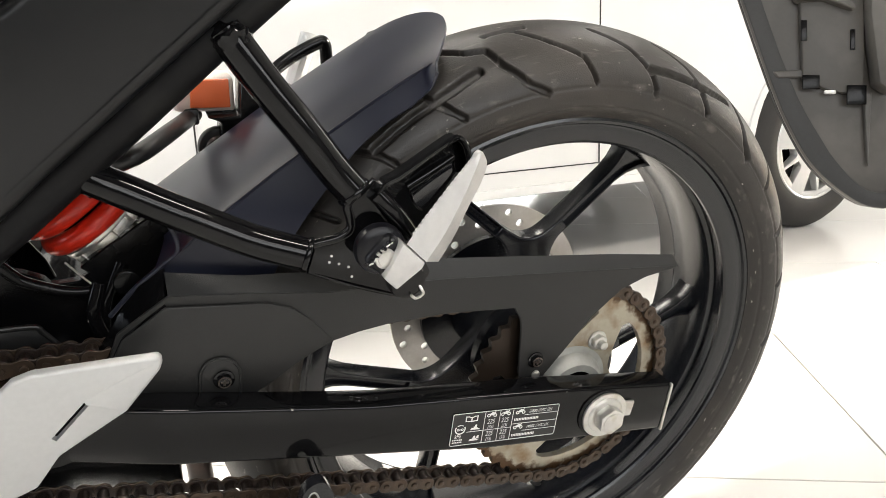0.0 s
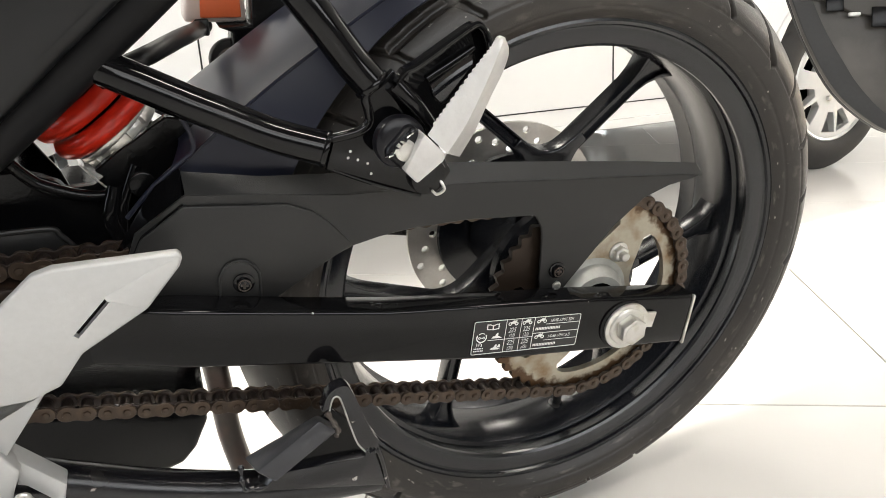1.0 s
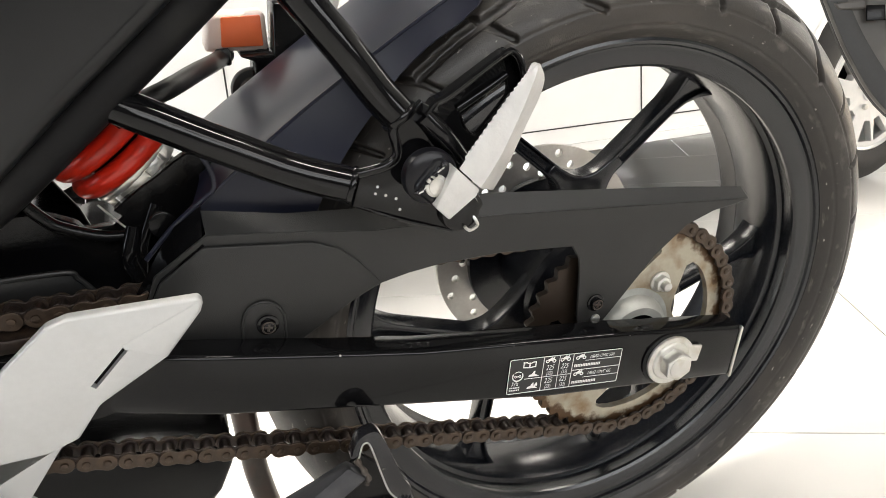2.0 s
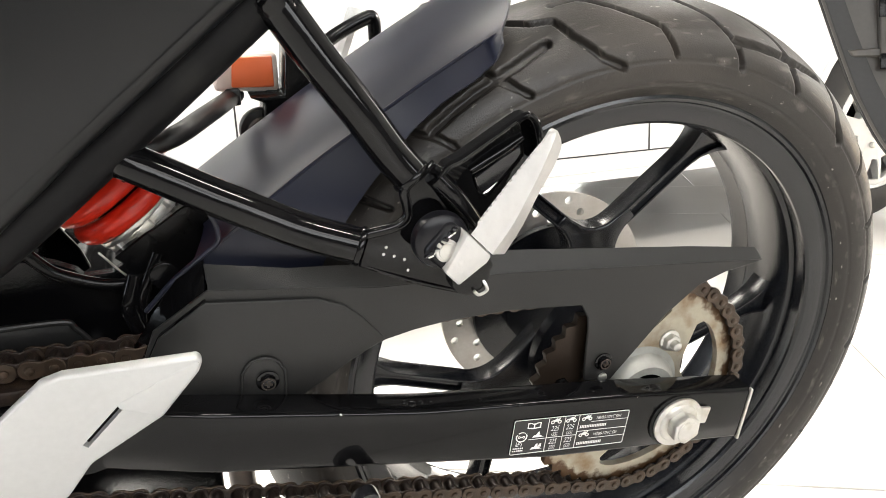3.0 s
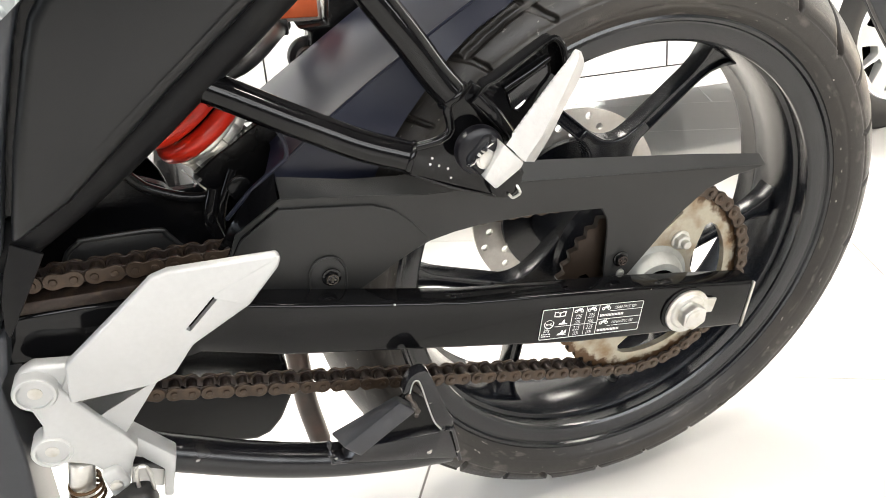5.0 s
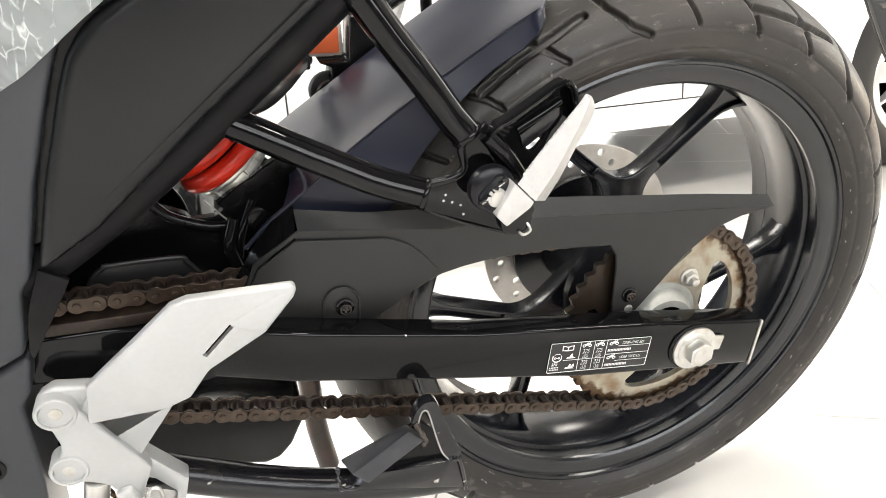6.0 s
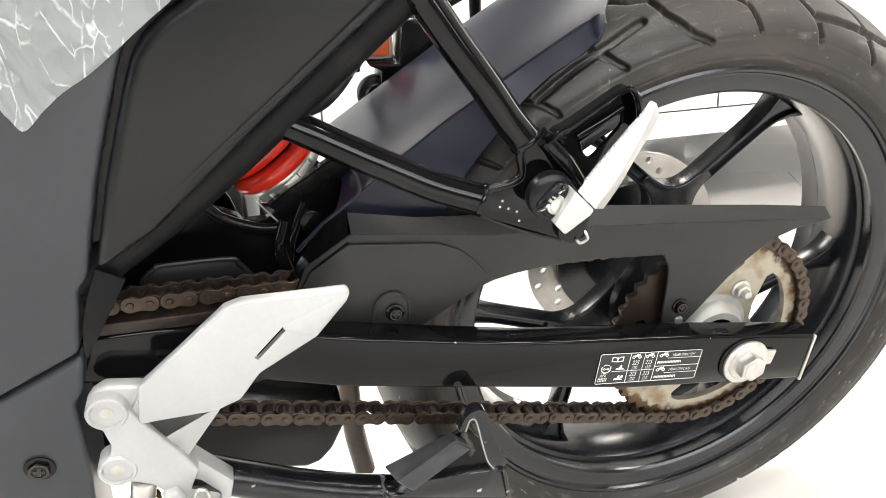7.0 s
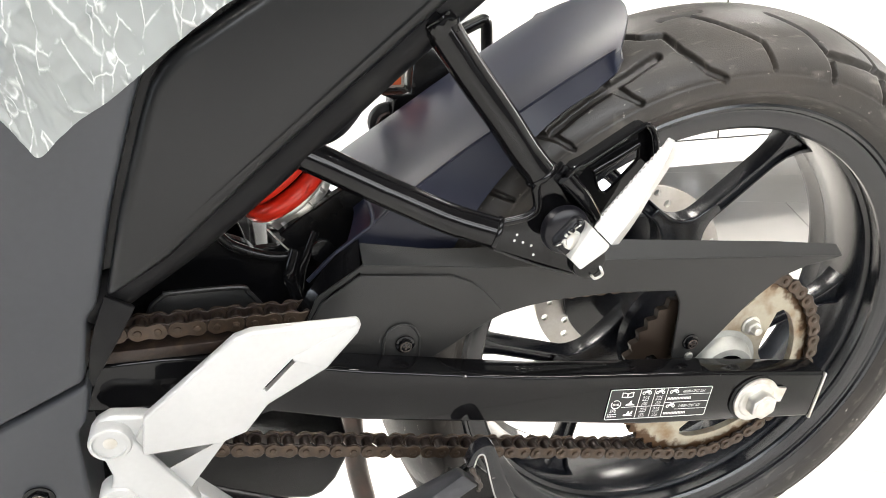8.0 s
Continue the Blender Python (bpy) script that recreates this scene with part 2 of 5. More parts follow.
def tube(pts, r, seg=16, steps=8, bm=None, flat=1.0, smooth=True):
    """A round bar along pts; r: a number or a function of 0..1."""
    b = bmesh.new()
    path = smooth_path(pts, steps) if smooth else [Vector(p) for p in pts]
    n = len(path)
    up = Vector((0.13, 0.31, 0.94))
    rings = []
    for i, p in enumerate(path):
        d = (path[min(i + 1, n - 1)] - path[max(i - 1, 0)]).normalized()
        s = d.cross(up).normalized()
        u = s.cross(d)
        rad = r(i / (n - 1)) if callable(r) else r
        rings.append([b.verts.new(p + (s * math.cos(a) + u * math.sin(a) * flat) * rad) for a in (2 * math.pi * k / seg for k in range(seg))])
    for A, B in zip(rings, rings[1:]):
        for k in range(seg):
            b.faces.new((A[k], A[(k + 1) % seg], B[(k + 1) % seg], B[k]))
    b.faces.new(rings[0][::-1])
    b.faces.new(rings[-1])
    return join(bm, b)


def disc_bar(p, d, r, length, seg=24, bev=0.0008, bm=None, r2=None):
    """A cylinder (seg=6: a hexagon) from p along d."""
    b = bmesh.new()
    bmesh.ops.create_cone(b, cap_ends=True, segments=seg, radius1=r, radius2=r if r2 is None else r2, depth=length)
    bevel_all(b, bev, 2, 30)
    q = Vector((0, 0, 1)).rotation_difference(Vector(d).normalized())
    c = Vector(p) + Vector(d).normalized() * length / 2
    bmesh.ops.transform(b, matrix=Matrix.Translation(c) @ q.to_matrix().to_4x4(), verts=b.verts[:])
    return join(bm, b)


def lathe(profile, seg=96, centre=(0, 0, AX), closed=True, bm=None):
    """Turn the outline (y, r) about the axle."""
    b = bmesh.new()
    cx, cy, cz = centre
    rings = [[b.verts.new((cx + r * math.cos(a), cy + y, cz + r * math.sin(a))) for y, r in profile] for a in (2 * math.pi * k / seg for k in range(seg))]
    n = len(profile)
    for k in range(seg):
        A, B = rings[k], rings[(k + 1) % seg]
        for i in range(n if closed else n - 1):
            j = (i + 1) % n
            b.faces.new((A[i], A[j], B[j], B[i]))
    return join(bm, b)


def carve(bm, cutter):
    """bm with the cutter's volume taken away."""
    obs = []
    for b in (bm, cutter):
        bmesh.ops.recalc_face_normals(b, faces=b.faces[:])
        me = bpy.data.meshes.new("tmp")
        b.to_mesh(me)
        b.free()
        ob = bpy.data.objects.new("tmp", me)
        scene.collection.objects.link(ob)
        obs.append(ob)
    mod = obs[0].modifiers.new("carve", "BOOLEAN")
    mod.operation, mod.object, mod.solver = "DIFFERENCE", obs[1], "EXACT"
    done = bpy.data.meshes.new_from_object(obs[0].evaluated_get(bpy.context.evaluated_depsgraph_get()))
    out = bmesh.new()
    out.from_mesh(done)
    for ob in obs:
        me = ob.data
        bpy.data.objects.remove(ob)
        bpy.data.meshes.remove(me)
    bpy.data.meshes.remove(done)
    return out


def lamp_material():
    m = bpy.data.materials.new("glowing_lamp_diffuser")
    m.use_nodes = True
    p = m.node_tree.nodes["Principled BSDF"]
    p.inputs["Base Color"].default_value = (0.9, 0.9, 0.88, 1)
    p.inputs["Emission Color"].default_value = (1.0, 0.97, 0.92, 1)
    p.inputs["Emission Strength"].default_value = 4.0
    return m


def film_material():
    """Thin clear packing film: part see-through, the glints of its creases painted paler and denser."""
    m = bpy.data.materials.new("clear_packing_film")
    m.use_nodes = True
    nt = m.node_tree
    no, li = nt.nodes, nt.links
    p = no["Principled BSDF"]
    p.inputs["Base Color"].default_value = (0.66, 0.69, 0.67, 1)
    p.inputs["Roughness"].default_value = 0.45
    p.inputs["Specular IOR Level"].default_value = 0.12
    co = no.new("ShaderNodeTexCoord")
    warp = no.new("ShaderNodeTexNoise")
    warp.inputs["Scale"].default_value, warp.inputs["Detail"].default_value = 34.0, 6.0
    li.new(co.outputs["Object"], warp.inputs["Vector"])
    mv = no.new("ShaderNodeVectorMath")
    mv.operation = "MULTIPLY_ADD"
    mv.inputs[1].default_value = (0.006, 0.006, 0.006)
    li.new(warp.outputs["Color"], mv.inputs[0])
    li.new(co.outputs["Object"], mv.inputs[2])
    mp = no.new("ShaderNodeMapping")
    mp.inputs["Rotation"].default_value = (0, radians(35), 0)
    mp.inputs["Scale"].default_value = (1.0, 1.0, 0.30)
    li.new(mv.outputs[0], mp.inputs["Vector"])
    lines = no.new("ShaderNodeTexVoronoi")
    lines.feature = "DISTANCE_TO_EDGE"
    lines.inputs["Scale"].default_value = 38.0
    li.new(mp.outputs[0], lines.inputs["Vector"])
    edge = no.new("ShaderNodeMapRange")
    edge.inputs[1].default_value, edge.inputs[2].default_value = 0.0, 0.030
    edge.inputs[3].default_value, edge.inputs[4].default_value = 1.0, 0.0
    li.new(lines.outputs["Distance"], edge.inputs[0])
    gate = no.new("ShaderNodeTexNoise")
    gate.inputs["Scale"].default_value, gate.inputs["Detail"].default_value = 75.0, 5.0
    li.new(co.outputs["Object"], gate.inputs["Vector"])
    gm = no.new("ShaderNodeMapRange")
    gm.inputs[1].default_value, gm.inputs[2].default_value = 0.40, 0.56
    li.new(gate.outputs["Fac"], gm.inputs[0])
    first = no.new("ShaderNodeMath")
    first.operation = "MULTIPLY"
    li.new(edge.outputs[0], first.inputs[0])
    li.new(gm.outputs[0], first.inputs[1])
    vs = no.new("ShaderNodeTexVoronoi")
    vs.feature = "DISTANCE_TO_EDGE"
    vs.inputs["Scale"].default_value = 85.0
    turned = no.new("ShaderNodeMapping")
    turned.inputs["Rotation"].default_value = (0, radians(-28), 0)
    turned.inputs["Scale"].default_value = (1.0, 1.0, 0.35)
    li.new(mv.outputs[0], turned.inputs["Vector"])
    li.new(turned.outputs[0], vs.inputs["Vector"])
    es = no.new("ShaderNodeMapRange")
    es.inputs[1].default_value, es.inputs[2].default_value = 0.0, 0.040
    es.inputs[3].default_value, es.inputs[4].default_value = 1.0, 0.0
    li.new(vs.outputs["Distance"], es.inputs[0])
    gs = no.new("ShaderNodeMapRange")
    gs.inputs[1].default_value, gs.inputs[2].default_value = 0.56, 0.44
    li.new(gate.outputs["Fac"], gs.inputs[0])
    fine = no.new("ShaderNodeMath")
    fine.operation = "MULTIPLY"
    li.new(es.outputs[0], fine.inputs[0])
    li.new(gs.outputs[0], fine.inputs[1])
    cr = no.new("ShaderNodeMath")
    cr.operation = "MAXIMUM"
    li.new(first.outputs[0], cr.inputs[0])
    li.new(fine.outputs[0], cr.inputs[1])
    # crease highlights put into colour: paler along the crease lines
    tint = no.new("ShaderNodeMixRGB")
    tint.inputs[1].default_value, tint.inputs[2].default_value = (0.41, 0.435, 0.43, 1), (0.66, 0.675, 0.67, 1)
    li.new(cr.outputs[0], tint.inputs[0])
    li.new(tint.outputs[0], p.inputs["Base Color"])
    ns = no.new("ShaderNodeTexNoise")
    ns.inputs["Scale"].default_value, ns.inputs["Detail"].default_value = 70.0, 6.0
    li.new(mp.outputs[0], ns.inputs["Vector"])
    ad = no.new("ShaderNodeMath")
    ad.operation = "ADD"
    li.new(cr.outputs[0], ad.inputs[0])
    li.new(ns.outputs["Fac"], ad.inputs[1])
    bp = no.new("ShaderNodeBump")
    bp.inputs["Strength"].default_value, bp.inputs["Distance"].default_value = 0.40, 0.002
    li.new(ad.outputs[0], bp.inputs["Height"])
    li.new(bp.outputs[0], p.inputs["Normal"])
    tr = no.new("ShaderNodeBsdfTransparent")
    op = no.new("ShaderNodeMapRange")
    op.inputs[3].default_value, op.inputs[4].default_value = 0.62, 0.90
    li.new(cr.outputs[0], op.inputs[0])
    mx = no.new("ShaderNodeMixShader")
    li.new(op.outputs[0], mx.inputs[0])
    li.new(tr.outputs[0], mx.inputs[1])
    li.new(p.outputs[0], mx.inputs[2])
    li.new(mx.outputs[0], no["Material Output"].inputs["Surface"])
    return m


LAMP_M = lamp_material()
FILM = film_material()


def empty(name, m=None):
    ob = new(name)
    if m is not None:
        ob.matrix_world = m
    return ob


# ---------------------------------------------------------------- the showroom
def wall_with_opening(name, along, at, lo, hi, top, thick, holes, mat, label):
    """A wall along 'x' or 'y'; holes: (from, to, sill, head)."""
    b = None
    cuts = sorted(holes)
    pos = lo
    spans = []
    for a, c, s, h in cuts:
        spans.append((pos, a, 0.0, top))
        if s > 0:
            spans.append((a, c, 0.0, s))
        spans.append((a, c, h, top))
        pos = c
    spans.append((pos, hi, 0.0, top))
    for a, c, z0, z1 in spans:
        if c - a < 1e-4:
            continue
        m, l = (a + c) / 2, c - a
        if along == "x":
            b = box(m, at, (z0 + z1) / 2, l, thick, z1 - z0, 0, b)
        else:
            b = box(at, m, (z0 + z1) / 2, thick, l, z1 - z0, 0, b)
    ob = part(name, b, mat)
    return tagged(ob, label, "wall", kind="structure")


wall_with_opening("wall_front", "x", -4.1, -4.2, 4.2, 3.2, 0.2, [(-2.1, 2.5, 1.05, 2.85)], WALL_G, "grey painted showroom wall with a wide window")
wall_with_opening("wall_back", "x", 4.1, -4.2, 4.2, 3.2, 0.2, [(-2.3, 2.9, 0.0, 2.55)], WALL_G, "grey painted showroom wall with a glass front")
wall_with_opening("wall_side", "y", -4.1, -4.0, 4.0, 3.2, 0.2, [(-1.3, 2.1, 0.75, 2.75)], WALL_G, "grey painted showroom wall with a window")
wall_with_opening("wall_rear", "y", 4.1, -4.0, 4.0, 3.2, 0.2, [(0.40, 0.98, 0.0, 2.6)], WALL, "white showroom wall with a narrow glass doorway")
tagged(part("ceiling", box(0, 0, 3.28, 8.4, 8.4, 0.16, 0), CEIL), "dark painted showroom ceiling", "ceiling", kind="structure")

for lx, ly in LAMP_ROWS:
    lamp = part("ceiling_lamp", box(lx, ly, 3.12, 1.0, 0.38, 0.16, 0.01), STEEL)
    tagged(lamp, "white ceiling panel lamp, switched on", "lamp", "ceiling lamps")
    part("diffuser", box(lx, ly, 3.02, 0.9, 0.3, 0.03, 0.005), LAMP_M, lamp)


def window_bars(name, along, at, lo, hi, z0, z1, n):
    """Frame, mullions and a transom in a wall's opening."""
    win = empty(name)
    tagged(win, "dark framed shop window with upright bars", "window", kind="structure")
    mid, w, h = (lo + hi) / 2, hi - lo, z1 - z0
    for k in range(n + 1):
        p = lo + 0.03 + (w - 0.06) * k / n
        part("mullion", box(p if along == "x" else at, at if along == "x" else p, (z0 + z1) / 2, 0.06, 0.06, h - 0.002, 0.004), CARTRIM, win)
    for z in (z0 + 0.03, z0 + 0.62 * h, z1 - 0.03):
        part("rail", box(mid if along == "x" else at, at if along == "x" else mid, z, w - 0.002 if along == "x" else 0.05, 0.05 if along == "x" else w - 0.002, 0.05, 0.004), CARTRIM, win)


window_bars("window_1", "x", -3.80, -2.1, 2.5, 1.05, 2.85, 4)
window_bars("window_2", "y", -3.80, -1.3, 2.1, 0.75, 2.75, 3)
window_bars("window_3", "x", 3.80, -2.3, 2.9, 0.02, 2.55, 4)

floor = part("floor", box(0, 0, -0.0515, 8.4, 8.4, 0.1, 0), GROUT)
tagged(floor, "glossy white tiled showroom floor with thin grey joints", "floor", kind="structure")


# ---------------------------------------------------------------- the parked car
def build_car():
    car = empty("car", Matrix.Translation((0.64, 1.09, 0)) @ pose(0, 0, 0, 0, 0, 3.5))
    tagged(car, "white parked car with silver alloy wheels on the tiles", "car")
    hub = (1.10, 0.283)
    front = -1.30

    def arch(cx, r=0.312, z=0.228):
        a0 = math.asin((z - hub[1]) / r)
        return [(cx + r * math.cos(math.pi - a0 - (math.pi - 2 * a0) * k / 18), hub[1] + r * math.sin(math.pi - a0 - (math.pi - 2 * a0) * k / 18)) for k in range(19)]

    low = [(-1.85, 0.24)] + arch(front) + arch(hub[0]) + [(1.68, 0.26), (1.80, 0.55), (1.78, 0.98), (1.45, 1.02), (-1.1, 0.99), (-1.75, 0.86), (-1.95, 0.6)]
    part("body", prism(low, 0.0, 1.5, 0.012, 3), CARPAINT, car, "white painted body side")
    cab = [(-1.15, 0.98), (-0.45, 1.40), (0.9, 1.44), (1.42, 1.01)]
    part("cabin", prism(cab, 0.14, 1.36, 0.05, 3), GLASS_D, car, "dark glass cabin")
    for x in (0.20, -0.86):
        part("door_seam", box(x, 0.0, 0.64, 0.0035, 0.004, 0.68, 0.0), CARTRIM, car)
    part("sill_trim", box(-0.12, 0.0005, 0.299, 1.72, 0.005, 0.003, 0.0), CARTRIM, car)
    part("underbody", box(-0.10, 0.75, 0.222, 1.7, 1.2, 0.03, 0.006), CARTRIM, car)
    part("sill", box(-0.10, 0.010, 0.243, 1.70, 0.030, 0.026, 0.006), CARPAINT, car)
    part("arch_lip", prism([(hub[0] + 0.312 * math.cos(a), hub[1] + 0.335 * math.sin(a)) for a in (math.pi * k / 20 for k in range(21))]
                           + [(hub[0] + 0.342 * math.cos(a), hub[1] + 0.342 * math.sin(a)) for a in (math.pi * (20 - k) / 20 for k in range(21))], -0.007, 0.02, 0.003), CARPAINT, car)

    def car_wheel(x, y, flip):
        w = empty("wheel")
        w.parent = car
        w.matrix_local = pose(x, y, hub[1], 0, 0, 180 if flip else 0)
        r0 = 0.283
        prof = [(0.0, 0.184), (-0.008, 0.198), (-0.010, 0.225), (0.004, 0.262), (0.03, r0), (0.14, r0), (0.165, 0.265), (0.175, 0.235), (0.17, 0.184)]
        part("tyre", lathe(prof, 72, (0, 0, 0)), CARTYRE, w)
        part("rim", lathe([(0.0, 0.186), (-0.003, 0.182), (0.001, 0.175), (0.03, 0.168), (0.10, 0.164), (0.165, 0.182), (0.165, 0.187), (0.03, 0.187)], 72, (0, 0, 0)), ALLOY, w, "silver alloy rim")
        face = lathe([(0.006, 0.001), (0.006, 0.050), (0.000, 0.105), (0.002, 0.177), (0.020, 0.177), (0.030, 0.100), (0.032, 0.001)], 80, (0, 0, 0))
        cuts = None
        for k in range(10):
            a = 36 * k + (5 if k % 2 else -5) + 9
            q = [(0.092, -7.5), (0.128, -10.5), (0.160, -11.5), (0.160, 11.5), (0.128, 10.5), (0.092, 7.5)]
            cuts = prism([(r * math.cos(math.radians(a + o)), r * math.sin(math.radians(a + o))) for r, o in q], lambda x, z: -0.02, lambda x, z: 0.05, 0.004, 2, cuts)
        part("spokes", bevel_all(carve(face, cuts), 0.0035, 2, 40), ALLOY, w, "silver spoked wheel face")
        for k in range(4):
            a = math.radians(45 + 90 * k + 20)
            part("wheel_nut", disc_bar((0.050 * math.cos(a), -0.006, 0.050 * math.sin(a)), (0, 1, 0), 0.0095, 0.016, 6, 0.001), STEEL, w)
        part("cap", disc_bar((0, 0.0, 0), (0, 1, 0), 0.028, 0.02, 32, 0.004), ALLOY, w)
        part("brake_drum", disc_bar((0, 0.07, 0), (0, 1, 0), 0.13, 0.07, 40, 0.004), DARK, w)

    car_wheel(hub[0], 0.015, False)
    car_wheel(front, 0.015, False)
    car_wheel(hub[0], 1.485, True)
    car_wheel(front, 1.485, True)
    return car


build_car()


# ---------------------------------------------------------------- the motorcycle
bike = empty("motorcycle", pose(0, 0, 0.295, 12, -0.6, 0) @ pose(0, 0, -AX))
tagged(bike, "black motorcycle with red shock spring leaning on its side stand", "motorcycle")


# rear wheel -----------------------------------------------------------------
def spline(pts, n):
    P = smooth_path([(a, b, 0) for a, b in pts], 12)
    L = [0.0]
    for a, b in zip(P, P[1:]):
        L.append(L[-1] + (b - a).length)
    s = np.linspace(0, L[-1], n)
    return np.interp(s, L, [p.x for p in P]), np.interp(s, L, [p.y for p in P]), s


def build_tyre():
    half = [(-0.0560, 0.2290), (-0.0600, 0.2335), (-0.0660, 0.2405), (-0.0700, 0.2490), (-0.0702, 0.2585), (-0.0662, 0.2690), (-0.0560, 0.2805), (-0.0400, 0.2905), (-0.0200, 0.2975)]
    full = half + [(0.0, 0.3000)] + [(-y, r) for y, r in half[::-1]]
    nv, nt = 210, 1800
    y, r, s = spline(full, nv)
    mid = s[-1] / 2
    w = s - mid                                     # across the tread, metres from the crown
    th = np.linspace(0, 360, nt, endpoint=False)
    depth = np.zeros((nt, nv))
    rr = 0.285

    def groove(a0, w0, a1, w1, width, deep):
        # straight cut from (angle a0, across w0) to (a1, w1), repeated round the wheel
        x0, x1 = math.radians(a0) * rr, math.radians(a1) * rr
        d = np.array([x1 - x0, w1 - w0])
        L = d @ d
        for side in (1, -1):
            ww = w * side
            X = np.radians((th - a0 + (0 if side > 0 else 14) + 180) % 360 - 180) * rr
            t = np.clip((X[:, None] * d[0] + (ww[None, :] - w0) * d[1]) / L, 0, 1)
            dist = np.hypot(X[:, None] - t * d[0], ww[None, :] - w0 - t * d[1])
            cut = deep * np.clip((1.0 - dist / (width / 2)) * 2.6, 0, 1) ** 0.8
            np.maximum(depth, cut, out=depth)

    cuts = (([(110, -18), (107, -32), (104, -37), (103, -56), (100, -78), (97, -87)], 7.0, 5.5),
            ([(107, -55), (112, -60.4), (116, -62.5), (127, -66)], 8.5, 5.5), ([(116, -62), (112.5, -84)], 6.0, 5.0), ([(127.4, -67), (126, -86)], 6.0, 5.0),
            ([(98, -19), (93.5, -43), (89, -61), (87.5, -83)], 5.0, 5.0), ([(84.5, -24), (79.3, -46), (76, -70), (74.5, -83)], 5.0, 5.0),
            ([(71, -22), (66, -46), (63, -68), (61.5, -83)], 5.0, 5.0), ([(102.5, -18), (95.5, -16)], 5.0, 4.5))
    for k in range(7):
        o = 360 / 7 * k
        for line, wide, deep in cuts:
            for (a0, w0), (a1, w1) in zip(line, line[1:]):
                groove(a0 + o, w0 / 1000, a1 + o, w1 / 1000, wide / 1000, deep / 1000)
    # fine moulding line at the edge of the tread and on the sidewall
    for at, dp in ((0.0865, 0.0009), (0.104, 0.0006)):
        for sg in (-1, 1):
            np.maximum(depth, (dp * np.exp(-((w - sg * at) / 0.0008) ** 2))[None, :] * np.ones((nt, 1)), out=depth)
    dy, dr = np.gradient(y, s), np.gradient(r, s)
    ny, nr = -dr, dy                                # outward normal of the profile
    A = np.radians(th)[:, None]
    Y = y[None, :] - depth * ny[None, :]
    R = r[None, :] - depth * nr[None, :]
    V = np.stack([R * np.cos(A), Y, AX + R * np.sin(A)], 2).reshape(-1, 3)
    i = np.arange(nt)[:, None] * nv
    j = (np.arange(nt)[:, None] + 1) % nt * nv
    c = np.arange(nv - 1)[None, :]
    F = np.stack([i + c, j + c, j + c + 1, i + c + 1], 2).reshape(-1, 4)
    me = bpy.data.meshes.new("tyre")
    me.from_pydata(V.tolist(), [], F.tolist())
    me.polygons.foreach_set("use_smooth", [True] * len(me.polygons))
    me.update()
    me.materials.append(RUBBER)
    ob = new("tyre", me)
    return ob


wheel = empty("rear_wheel")
wheel.parent = bike
tyre = build_tyre()
tyre.parent = wheel
tagged(tyre, "worn dusty black rubber tyre")
rim_half = [(-0.0560, 0.2330), (-0.0592, 0.2325), (-0.0602, 0.2302), (-0.0590, 0.2278), (-0.0566, 0.2266), (-0.0557, 0.2250), (-0.0555, 0.2228), (-0.0556, 0.2210), (-0.0536, 0.2150),
            (-0.0528, 0.2116), (-0.0506, 0.2092), (-0.0480, 0.2090), (-0.0340, 0.2140), (-0.0312, 0.2142), (-0.0290, 0.2105), (-0.0200, 0.2062)]
rim_profile = rim_half + [(0.0, 0.2050)] + [(-y, r) for y, r in rim_half[::-1]] + [(0.030, 0.2240), (-0.030, 0.2240)]
part("rim", lathe(rim_profile, 180), RIM, wheel, "satin black alloy rim", 24)


def bar(p, q, half, b):
    """A spoke from p to q in the wheel's plane: raised flanges on both edges and a flared foot at the rim end."""
    p, q = Vector(p), Vector(q)
    d = (q - p).normalized()
    s = Vector((-d.y, d.x))
    L = (q - p).length
    for lo, hi, yy in ((-1.0, -0.66, 0.0135), (0.66, 1.0, 0.0135), (-0.75, 0.75, 0.0095)):
        w = bmesh.new()
        rows = []
        n = 12
        for i in range(n):
            t = i / (n - 1)
            h = half * (1.08 - 0.12 * t) + 0.016 * max(0, (t - 0.66) / 0.34) ** 2.6
            c = p + d * (L * t)
            rows.append([w.verts.new((c.x + s.x * h * e, -(yy + 0.003 * max(0, (t - 0.8) / 0.2)) if sy < 0 else 0.0040 + 0.3 * yy, AX + c.y + s.y * h * e)) for e, sy in ((lo, -1), (hi, -1), (hi, 1), (lo, 1))])
        for A, B in zip(rows, rows[1:]):
            for k in range(4):
                w.faces.new((A[k], A[(k + 1) % 4], B[(k + 1) % 4], B[k]))
        w.faces.new(rows[0][::-1])
        w.faces.new(rows[-1])
        bmesh.ops.recalc_face_normals(w, faces=w.faces[:])
        bevel_all(w, 0.0018, 2, 40)
        b = join(b, w)
    return b


